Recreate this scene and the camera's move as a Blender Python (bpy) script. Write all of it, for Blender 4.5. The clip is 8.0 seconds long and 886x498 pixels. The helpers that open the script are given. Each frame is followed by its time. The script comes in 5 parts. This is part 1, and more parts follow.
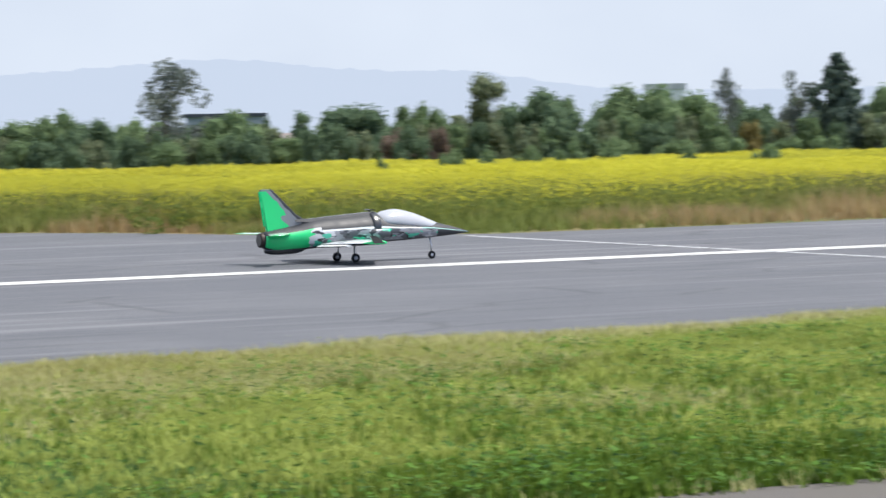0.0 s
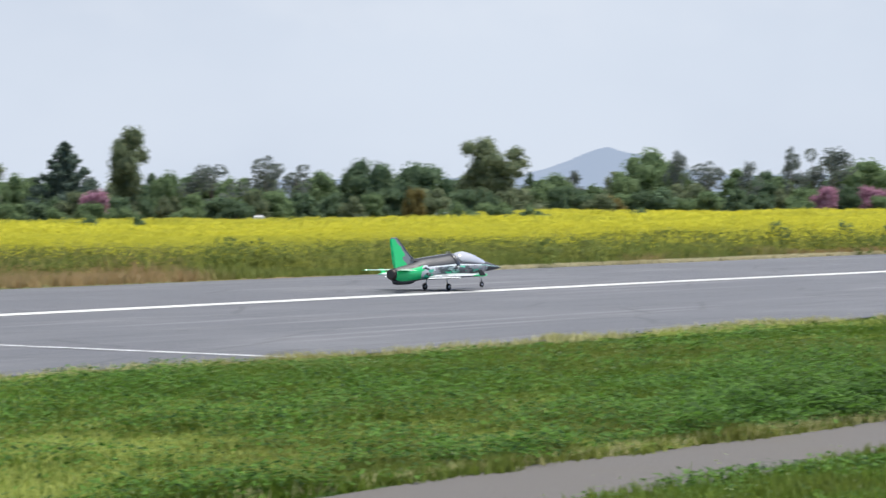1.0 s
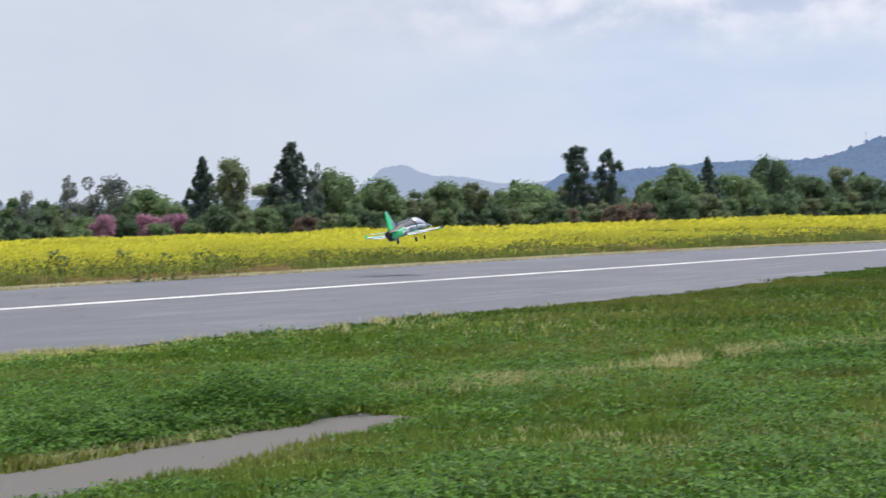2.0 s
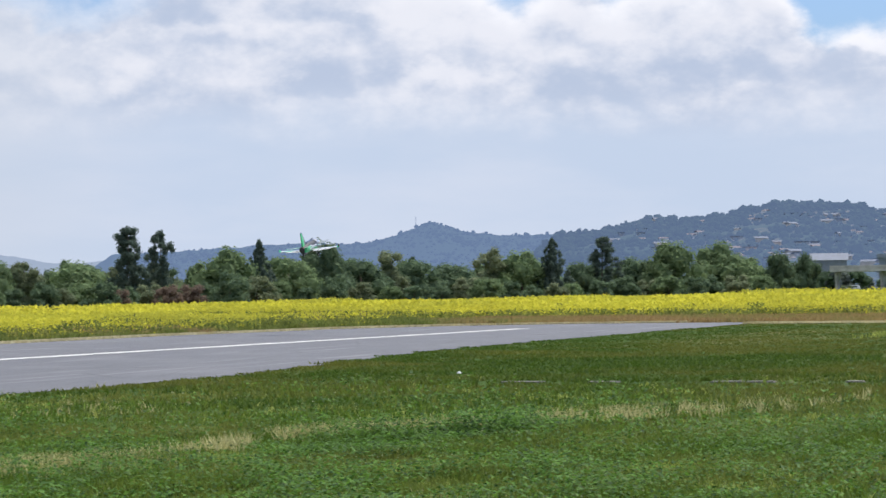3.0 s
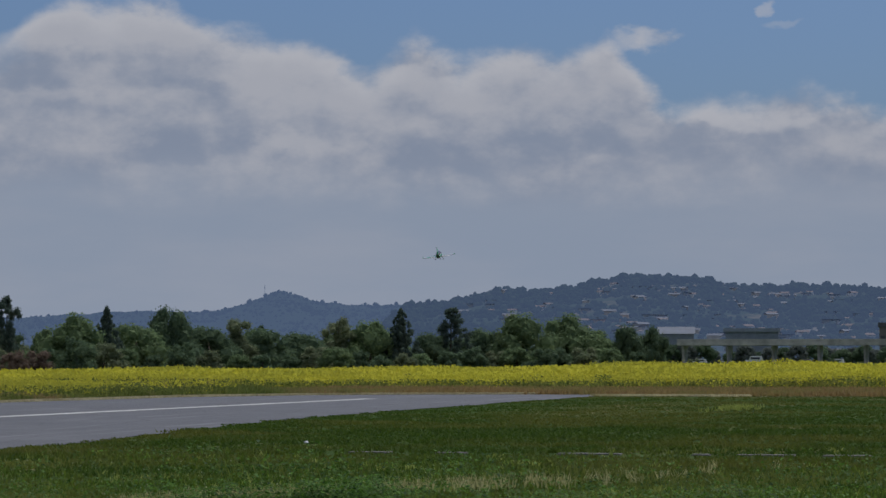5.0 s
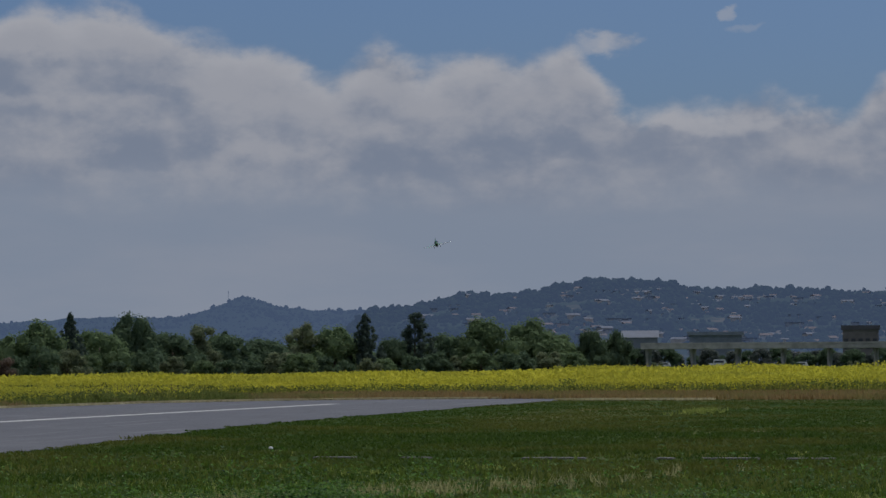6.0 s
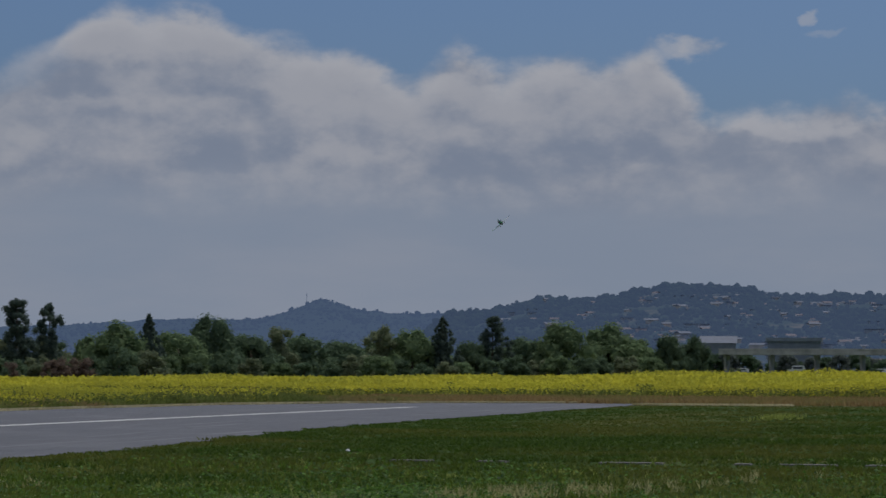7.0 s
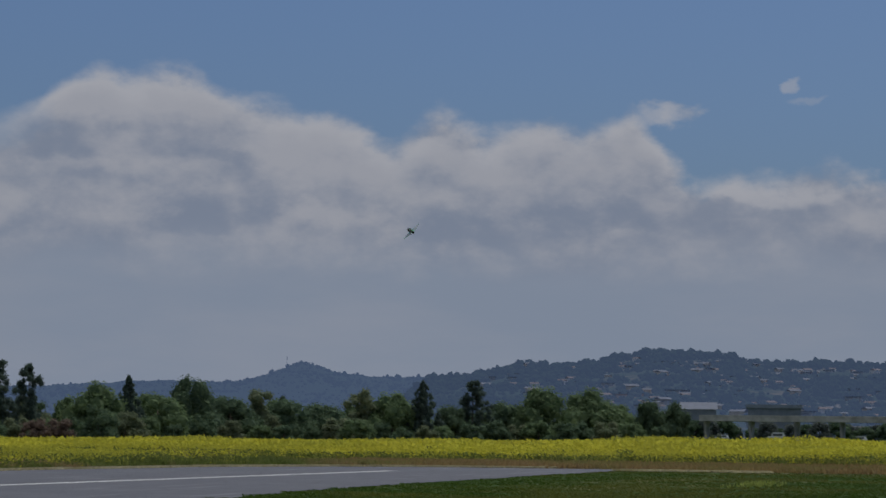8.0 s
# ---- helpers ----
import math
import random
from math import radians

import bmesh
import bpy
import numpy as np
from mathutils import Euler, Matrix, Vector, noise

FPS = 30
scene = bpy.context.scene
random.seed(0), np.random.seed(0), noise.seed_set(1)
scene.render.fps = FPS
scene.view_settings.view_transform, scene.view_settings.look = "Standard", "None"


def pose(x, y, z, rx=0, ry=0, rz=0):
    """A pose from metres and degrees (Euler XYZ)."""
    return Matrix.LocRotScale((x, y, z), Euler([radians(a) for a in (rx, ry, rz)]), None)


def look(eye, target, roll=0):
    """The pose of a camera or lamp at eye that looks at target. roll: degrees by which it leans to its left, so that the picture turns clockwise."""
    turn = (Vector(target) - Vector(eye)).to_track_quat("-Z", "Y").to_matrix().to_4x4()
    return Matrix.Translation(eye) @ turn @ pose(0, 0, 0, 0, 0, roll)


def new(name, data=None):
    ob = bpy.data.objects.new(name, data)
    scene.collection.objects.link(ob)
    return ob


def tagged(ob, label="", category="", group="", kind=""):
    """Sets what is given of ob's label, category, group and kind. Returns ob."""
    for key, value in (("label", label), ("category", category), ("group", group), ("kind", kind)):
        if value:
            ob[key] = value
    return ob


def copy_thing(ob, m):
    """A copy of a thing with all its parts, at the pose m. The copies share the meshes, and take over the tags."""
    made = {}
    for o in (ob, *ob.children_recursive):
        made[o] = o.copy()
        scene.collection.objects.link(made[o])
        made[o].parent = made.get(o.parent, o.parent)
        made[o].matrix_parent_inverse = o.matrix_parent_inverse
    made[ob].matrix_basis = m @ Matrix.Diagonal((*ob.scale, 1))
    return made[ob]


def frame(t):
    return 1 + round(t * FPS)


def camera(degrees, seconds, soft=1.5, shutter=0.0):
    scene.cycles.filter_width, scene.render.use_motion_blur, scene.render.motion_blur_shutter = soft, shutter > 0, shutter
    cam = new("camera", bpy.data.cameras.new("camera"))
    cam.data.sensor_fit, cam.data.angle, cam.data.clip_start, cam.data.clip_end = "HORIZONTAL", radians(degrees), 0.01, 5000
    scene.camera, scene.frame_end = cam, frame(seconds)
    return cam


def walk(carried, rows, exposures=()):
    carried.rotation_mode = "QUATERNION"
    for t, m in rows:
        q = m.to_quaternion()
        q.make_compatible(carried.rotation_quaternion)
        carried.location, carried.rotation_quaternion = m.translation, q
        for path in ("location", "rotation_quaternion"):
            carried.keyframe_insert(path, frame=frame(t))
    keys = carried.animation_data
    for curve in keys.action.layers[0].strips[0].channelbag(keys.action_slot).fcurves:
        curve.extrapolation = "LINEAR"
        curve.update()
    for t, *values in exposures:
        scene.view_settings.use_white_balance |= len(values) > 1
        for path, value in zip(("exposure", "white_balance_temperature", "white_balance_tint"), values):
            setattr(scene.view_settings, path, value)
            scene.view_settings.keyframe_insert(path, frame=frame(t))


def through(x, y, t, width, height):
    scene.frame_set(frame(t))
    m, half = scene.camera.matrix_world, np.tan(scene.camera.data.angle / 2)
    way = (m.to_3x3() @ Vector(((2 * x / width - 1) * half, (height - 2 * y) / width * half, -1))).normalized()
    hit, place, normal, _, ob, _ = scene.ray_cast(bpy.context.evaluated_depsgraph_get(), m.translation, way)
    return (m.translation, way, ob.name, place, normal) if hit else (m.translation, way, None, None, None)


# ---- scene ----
EYE = (0.0, 0.0, 1.4)


def aim(heading, tilt, lean):
    """A pose of the standing camera: heading anticlockwise from the runway's direction, tilt above the horizon, lean."""
    h, p = radians(heading), radians(tilt)
    way = Vector((math.cos(h) * math.cos(p), math.sin(h) * math.cos(p), math.sin(p)))
    return look(EYE, Vector(EYE) + 10 * way, lean)


cam = camera(17.83, 8.0, soft=1.5, shutter=0.12)
walk(cam, [
    (0.0, aim(61.14, -2.343, -1.005)), (0.1, aim(57.98, -2.370, -0.698)), (0.2, aim(55.15, -2.315, -0.647)), (0.3, aim(52.87, -2.024, -0.571)),
    (0.4, aim(51.03, -1.752, -0.463)), (0.5, aim(49.38, -1.630, -0.546)), (0.6, aim(47.62, -1.534, -0.562)), (0.7, aim(45.84, -1.489, -0.573)),
    (0.8, aim(43.86, -1.341, -0.486)), (0.9, aim(41.70, -1.185, -0.545)), (1.0, aim(39.38, -1.037, -0.502)), (1.1, aim(37.31, -0.940, -0.576)),
    (1.2, aim(35.26, -0.861, -0.607)), (1.3, aim(33.37, -0.840, -0.751)), (1.5, aim(30.49, -1.075, -0.925)), (1.6, aim(29.41, -1.326, -1.080)),
    (1.7, aim(28.04, -1.332, -1.151)), (1.8, aim(26.94, -1.225, -1.145)), (2.0, aim(24.81, -0.686, -1.266)), (2.1, aim(23.71, -0.354, -1.141)),
    (2.2, aim(23.15, -0.031, -1.148)), (2.6, aim(18.90, 0.607, -0.879)), (3.0, aim(15.70, 0.830, -0.622)), (3.3, aim(14.71, 0.967, -0.523)),
    (3.5, aim(14.60, 1.193, -0.617)), (3.8, aim(14.76, 1.545, -0.678)), (4.0, aim(14.39, 1.415, -0.506)), (4.2, aim(13.91, 1.444, 0.213)),
    (4.5, aim(13.11, 1.744, -0.016)), (4.7, aim(12.96, 2.045, -0.016)), (5.3, aim(12.26, 2.303, 0.007)), (5.8, aim(11.77, 2.317, -0.066)),
    (6.0, aim(11.90, 2.328, -0.254)), (6.2, aim(12.07, 2.312, -0.026)), (6.5, aim(12.78, 1.757, -0.089)), (6.7, aim(12.25, 2.683, 0.013)),
    (6.9, aim(12.65, 2.607, 0.558)), (7.0, aim(13.49, 2.403, 0.204)), (7.2, aim(14.33, 2.427, 0.669)), (7.5, aim(12.85, 2.835, 0.360)),
    (7.6, aim(12.41, 2.995, 0.374)), (7.7, aim(12.20, 3.300, 0.374)), (7.8, aim(12.09, 3.540, 0.500)), (7.9, aim(12.60, 3.550, 0.580)),
    (8.0, aim(13.12, 3.700, 0.700)),
], exposures=[(0.0, 0.58, 6500, 10), (0.4, 0.44, 6500, 10), (1.0, 0.44, 6500, 10), (2.2, 0.33, 6500, 12), (3.5, 0.18, 6450, 11), (4.0, -0.47, 6400, 12), (4.5, -0.73, 6300, 12), (5.8, -1.18, 6250, 12), (8.0, -1.18, 6250, 12)])

# ---- light ----
SUN_WAY = Vector((0.42, -0.2, 0.88)).normalized()
sun = new("sun", bpy.data.lights.new("sun", "SUN"))
sun.data.energy, sun.data.angle, sun.data.color = 3.9, radians(1.5), (1.0, 0.96, 0.9)
sun.matrix_world = look((0, 0, 50), Vector((0, 0, 50)) - SUN_WAY)


class Net:
    """A short hand for node trees."""

    def __init__(self, tree):
        self.tree = tree
        self.tree.nodes.clear()

    def add(self, kind, **values):
        node = self.tree.nodes.new(kind)
        for key, value in values.items():
            if key == "op":
                node.operation = value
            elif key == "blend":
                node.blend_type = value
        return node

    def put(self, socket, value):
        if isinstance(value, bpy.types.NodeSocket):
            self.tree.links.new(value, socket)
        elif isinstance(value, (tuple, list)) and len(value) == 3 and len(socket.default_value) == 4:
            socket.default_value = (*value, 1)
        else:
            socket.default_value = value

    def math(self, op, a, b=0.0, c=0.0):
        node = self.add("ShaderNodeMath", op=op)
        for socket, value in zip(node.inputs, (a, b, c)):
            self.put(socket, value)
        return node.outputs[0]

    def mix(self, f, a, b, blend="MIX"):
        node = self.tree.nodes.new("ShaderNodeMix")
        node.data_type, node.blend_type = "RGBA", blend
        self.put(node.inputs[0], f), self.put(node.inputs[6], a), self.put(node.inputs[7], b)
        return node.outputs[2]

    def noise(self, vector, scale, detail=4.0, rough=0.55, out=0):
        node = self.add("ShaderNodeTexNoise")
        if vector is not None:
            self.put(node.inputs["Vector"], vector)
        node.inputs["Scale"].default_value, node.inputs["Detail"].default_value, node.inputs["Roughness"].default_value = scale, detail, rough
        return node.outputs[out]

    def ramp(self, f, low, high, a=0.0, b=1.0, smooth=True):
        node = self.add("ShaderNodeMapRange")
        node.interpolation_type = "SMOOTHSTEP" if smooth else "LINEAR"
        for i, value in enumerate((f, low, high, a, b)):
            self.put(node.inputs[i], value)
        return node.outputs[0]

    def spread(self, vector, x, y, z):
        node = self.add("ShaderNodeMapping")
        self.put(node.inputs["Vector"], vector)
        node.inputs["Scale"].default_value = (x, y, z)
        return node.outputs[0]


def make_world():
    world = bpy.data.worlds.new("sky")
    scene.world = world
    world.use_nodes = True
    n = Net(world.node_tree)
    sky = n.add("ShaderNodeTexSky")
    sky.sky_type, sky.sun_disc = "NISHITA", False
    sky.sun_elevation = math.asin(SUN_WAY.z)
    sky.sun_rotation = math.atan2(SUN_WAY.x, SUN_WAY.y)
    sky.dust_density, sky.air_density = 2.0, 1.0
    way = n.add("ShaderNodeTexCoord").outputs["Generated"]
    split = n.add("ShaderNodeSeparateXYZ")
    n.put(split.inputs[0], way)
    x, y, z = split.outputs
    head = n.math("ARCTAN2", y, x)          # radians, anticlockwise from the runway's direction
    rise = n.math("ARCSINE", z)
    join = n.add("ShaderNodeCombineXYZ")
    n.put(join.inputs[0], head), n.put(join.inputs[1], n.math("MULTIPLY", rise, 1.5)), n.put(join.inputs[2], 0.3)
    at = join.outputs[0]
    above = n.add("ShaderNodeVectorMath", op="ADD")
    n.put(above.inputs[0], at)
    above.inputs[1].default_value = (-0.003, 0.010, 0.0)
    big, puffs, fine = n.noise(at, 7.0, 4.0, 0.5), n.noise(at, 26.0, 8.0, 0.55), n.noise(at, 80.0, 6.0, 0.6)
    lift = n.noise(above.outputs[0], 26.0, 8.0, 0.55)
    turns = 180 / math.pi
    hd, ed = n.math("MULTIPLY", head, turns), n.math("MULTIPLY", rise, turns)
    sway = n.math("MULTIPLY", n.math("SUBTRACT", n.noise(at, 20.0, 6.0, 0.56), 0.5), 3.6)
    heave = n.math("MULTIPLY", n.math("SUBTRACT", n.noise(at, 33.0, 5.0, 0.55), 0.5), 1.9)
    hw, ew = n.math("ADD", hd, sway), n.math("ADD", ed, heave)

    def blob(h, e, rh, re, soft=0.1):
        """A soft, frayed oval of the sky: its heading and rise, and half its width and height, in degrees."""
        a, b = n.math("DIVIDE", n.math("SUBTRACT", hw, h), rh), n.math("DIVIDE", n.math("SUBTRACT", ew, e), re)
        d = n.math("ADD", n.math("MULTIPLY", a, a), n.math("MULTIPLY", b, b))
        return n.ramp(d, soft, 2.6, 1.0, 0.0)

    # the upper rim of the cloud bank: heading and rise in degrees
    curve = n.add("ShaderNodeValToRGB")
    curve.color_ramp.interpolation = "CARDINAL"
    rims = [(2.0, 5.8), (3.1, 5.65), (3.7, 4.95), (4.4, 5.15), (5.5, 5.36), (6.5, 5.24), (7.3, 5.30), (7.95, 5.03), (8.3, 5.35), (8.7, 5.85), (9.2, 6.66), (9.6, 6.55), (10.4, 6.36),
            (11.2, 6.46), (11.8, 6.32), (12.35, 6.08), (13.2, 6.50), (13.8, 6.15), (14.3, 5.98), (14.9, 6.28), (15.5, 6.68), (16.5, 6.59), (17.3, 6.56), (18.0, 6.98), (19.0, 7.24),
            (19.6, 7.18), (20.2, 7.40), (20.9, 7.10), (21.4, 6.50), (23.3, 6.15), (25.0, 6.9), (26.0, 7.6)]
    for k, (where, value) in enumerate(rims):
        stop = curve.color_ramp.elements[k] if k < 2 else curve.color_ramp.elements.new((where - 2) / 24)
        stop.position = (where - 2) / 24
        stop.color = (value / 10, value / 10, value / 10, 1)
    n.put(curve.inputs[0], n.math("DIVIDE", n.math("SUBTRACT", n.math("ADD", hd, n.math("MULTIPLY", sway, 0.22)), 2.0), 24.0))
    rim = n.math("MULTIPLY", curve.outputs[0], 10.0)
    rim = n.math("ADD", rim, n.math("MULTIPLY", n.ramp(hd, 24.0, 40.0), 35.0))
    rough = n.math("ADD", n.math("MULTIPLY", n.math("SUBTRACT", puffs, 0.5), 1.5), n.math("MULTIPLY", n.math("SUBTRACT", fine, 0.5), 0.5))
    edge = n.math("ADD", n.math("SUBTRACT", rim, ed), rough)
    bank = n.ramp(edge, -0.16, 0.42)
    horn = n.math("MULTIPLY", blob(8.75, 6.56, 0.62, 0.20), n.ramp(puffs, 0.32, 0.55, 0.35, 1.0))
    speck = n.math("MULTIPLY", n.math("MAXIMUM", blob(6.0, 7.15, 0.15, 0.14), n.math("MULTIPLY", blob(5.4, 6.7, 0.4, 0.10), 0.5)), 0.5)
    high = n.math("MULTIPLY", n.ramp(puffs, 0.60, 0.72), n.ramp(rise, 0.16, 0.3))
    over = n.math("MULTIPLY", n.ramp(rise, 0.3, 0.6), n.ramp(big, 0.35, 0.6, 0.5, 1.0))
    cover = n.math("MAXIMUM", n.math("MAXIMUM", bank, n.math("MAXIMUM", horn, speck)), n.math("MAXIMUM", n.math("MULTIPLY", high, 0.7), over))
    thin = n.math("MULTIPLY", blob(23.2, 6.2, 1.4, 0.5), 0.5)
    cover = n.math("MULTIPLY", cover, n.math("SUBTRACT", 1.0, thin))
    relief = n.math("ADD", n.math("MULTIPLY", n.math("SUBTRACT", puffs, lift), 1.9), n.math("MULTIPLY", n.math("SUBTRACT", big, 0.5), 0.7))
    relief = n.math("ADD", relief, n.math("MULTIPLY", n.math("SUBTRACT", fine, 0.5), 0.25))
    relief = n.math("ADD", relief, n.ramp(ed, 4.2, 6.4, -0.04, 0.16))
    # shaded undersides and sunlit billows of the bank
    for h, e, rh, re, depth in ((20.75, 5.85, 1.0, 0.48, -0.36), (18.2, 4.40, 1.2, 0.24, -0.24), (12.3, 3.98, 1.3, 0.32, -0.30), (13.6, 4.35, 0.8, 0.26, -0.19), (10.0, 4.35, 1.1, 0.26, -0.22),
                                (17.4, 5.45, 1.0, 0.18, -0.16), (22.6, 5.45, 0.9, 0.2, -0.18), (7.5, 4.4, 0.9, 0.2, -0.14), (16.0, 5.7, 0.9, 0.3, 0.2), (15.6, 4.25, 1.0, 0.25, 0.28), (22.6, 4.05, 0.8, 0.3, 0.25),
                                (19.6, 6.75, 1.1, 0.45, 0.3), (12.6, 5.5, 1.3, 0.3, 0.22), (8.9, 6.5, 0.5, 0.22, 0.35), (6.8, 5.0, 1.6, 0.25, 0.3), (19.9, 5.1, 1.0, 0.2, 0.2)):
        relief = n.math("ADD", relief, n.math("MULTIPLY", blob(h, e, rh, re, -0.3), depth))
    lit = n.mix(n.ramp(relief, -0.42, 0.38), (0.41, 0.48, 0.61), (0.68, 0.70, 0.76))
    crest = n.math("MULTIPLY", n.ramp(edge, 0.15, 1.0, 1.0, 0.0), n.ramp(relief, -0.25, 0.35, 0.1, 0.9))
    lit = n.mix(crest, lit, (0.81, 0.82, 0.86))
    low = n.ramp(n.math("ADD", rise, n.math("MULTIPLY", n.math("SUBTRACT", puffs, 0.5), 0.03)), 0.050, 0.074, 1.0, 0.0)
    wisps = n.noise(n.spread(at, 1.0, 2.6, 1.0), 8.0, 6.0, 0.55)
    lit = n.mix(low, lit, n.mix(n.ramp(wisps, 0.35, 0.68), (0.457, 0.54, 0.672), (0.518, 0.58, 0.692)))
    calm = n.ramp(head, 0.36, 0.50)
    soft = n.mix(n.ramp(big, 0.3, 0.7), (0.466, 0.52, 0.606), (0.512, 0.565, 0.645))
    lit = n.mix(n.math("MULTIPLY", calm, 0.92), lit, soft)
    clear = n.mix(0.14, n.mix(1.0, sky.outputs[0], (0.062, 0.088, 0.130), "MULTIPLY"), (0.42, 0.47, 0.55))
    colour = n.mix(cover, clear, lit)
    back = n.add("ShaderNodeBackground")
    n.put(back.inputs["Color"], colour)
    back.inputs["Strength"].default_value = 1.0
    out = n.add("ShaderNodeOutputWorld")
    n.put(out.inputs[0], back.outputs[0])


make_world()


# ---- materials ----
def material(name):
    m = bpy.data.materials.new(name)
    m.use_nodes = True
    n = Net(m.node_tree)
    out, shader = n.add("ShaderNodeOutputMaterial"), n.add("ShaderNodeBsdfPrincipled")
    n.put(out.inputs[0], shader.outputs[0])
    return m, n, shader


def bump(n, shader, height, strength, distance):
    b = n.add("ShaderNodeBump")
    b.inputs["Strength"].default_value, b.inputs["Distance"].default_value = strength, distance
    n.put(b.inputs["Height"], height)
    n.put(shader.inputs["Normal"], b.outputs[0])


def place(n):
    return n.add("ShaderNodeNewGeometry").outputs["Position"]


def island(n):
    return n.add("ShaderNodeNewGeometry").outputs["Random Per Island"]


def plain(name, colour, rough=0.5, metal=0.0, coat=0.0, grain=30.0, vary=0.15):
    """A painted, metal or rubber surface with faint dirt in two scales."""
    m, n, s = material(name)
    at = n.add("ShaderNodeTexCoord").outputs["Object"]
    dirt = n.math("ADD", n.math("MULTIPLY", n.noise(at, grain), 0.6), n.math("MULTIPLY", n.noise(at, grain * 0.15), 0.4))
    dark = tuple(c * (1 - vary) for c in colour)
    lightc = tuple(min(1, c * (1 + vary)) for c in colour)
    n.put(s.inputs["Base Color"], n.mix(n.ramp(dirt, 0.35, 0.65), dark, lightc))
    n.put(s.inputs["Roughness"], n.ramp(dirt, 0.3, 0.7, rough * 0.85, min(1, rough * 1.15)))
    s.inputs["Metallic"].default_value = metal
    s.inputs["Coat Weight"].default_value = coat
    return m


def leaves(name, a, b, c, wide=0.05, through=0.35, part_c=(0.42, 0.66), rough=0.75, gloss=0.12):
    """Foliage: a to b leaf by leaf, c in drifts over the ground."""
    m, n, s = material(name)
    drift = n.noise(place(n), wide, 5.0, 0.6)
    colour = n.mix(island(n), a, b)
    colour = n.mix(n.ramp(drift, *part_c), colour, c)
    n.put(s.inputs["Base Color"], colour)
    s.inputs["Roughness"].default_value = rough
    s.inputs["Specular IOR Level"].default_value = gloss
    thin = n.add("ShaderNodeBsdfTranslucent")
    n.put(thin.inputs["Color"], colour)
    blend = n.add("ShaderNodeMixShader")
    blend.inputs[0].default_value = through
    n.put(blend.inputs[1], s.outputs[0]), n.put(blend.inputs[2], thin.outputs[0])
    n.put(m.node_tree.nodes["Material Output"].inputs[0], blend.outputs[0])
    return m


def crown(name, a, b):
    m, n, s = material(name)
    r = island(n)
    which = n.add("ShaderNodeObjectInfo").outputs["Random"]
    colour = n.mix(r, a, b)
    colour = n.mix(n.math("MULTIPLY", which, 0.35), colour, tuple(0.6 * x for x in a))
    n.put(s.inputs["Base Color"], colour)
    s.inputs["Roughness"].default_value = 0.8
    s.inputs["Specular IOR Level"].default_value = 0.12
    thin = n.add("ShaderNodeBsdfTranslucent")
    n.put(thin.inputs["Color"], colour)
    blend = n.add("ShaderNodeMixShader")
    blend.inputs[0].default_value = 0.48
    n.put(blend.inputs[1], s.outputs[0]), n.put(blend.inputs[2], thin.outputs[0])
    n.put(m.node_tree.nodes["Material Output"].inputs[0], blend.outputs[0])
    return m


def soil_material():
    m, n, s = material("turf")
    at = place(n)
    fine, mid, wide = n.noise(at, 18.0, 6.0, 0.7), n.noise(at, 1.3, 5.0, 0.6), n.noise(at, 0.12, 4.0, 0.55)
    green = n.mix(fine, (0.028, 0.060, 0.010), (0.065, 0.115, 0.022))
    dry = n.mix(fine, (0.10, 0.10, 0.035), (0.26, 0.23, 0.10))
    colour = n.mix(n.math("MULTIPLY", n.ramp(wide, 0.50, 0.66), n.ramp(mid, 0.35, 0.65)), green, dry)
    n.put(s.inputs["Base Color"], colour)
    s.inputs["Roughness"].default_value = 0.95
    s.inputs["Specular IOR Level"].default_value = 0.1
    bump(n, s, fine, 0.8, 0.05)
    return m


def field_material():
    m, n, s = material("field_earth")
    at = place(n)
    fine, mid = n.noise(at, 5.0, 6.0, 0.7), n.noise(at, 0.25, 5.0, 0.6)
    colour = n.mix(n.ramp(mid, 0.4, 0.65), n.mix(fine, (0.05, 0.07, 0.018), (0.12, 0.14, 0.035)), n.mix(fine, (0.13, 0.09, 0.04), (0.28, 0.2, 0.09)))
    n.put(s.inputs["Base Color"], colour)
    s.inputs["Roughness"].default_value = 0.95
    bump(n, s, fine, 0.7, 0.06)
    return m


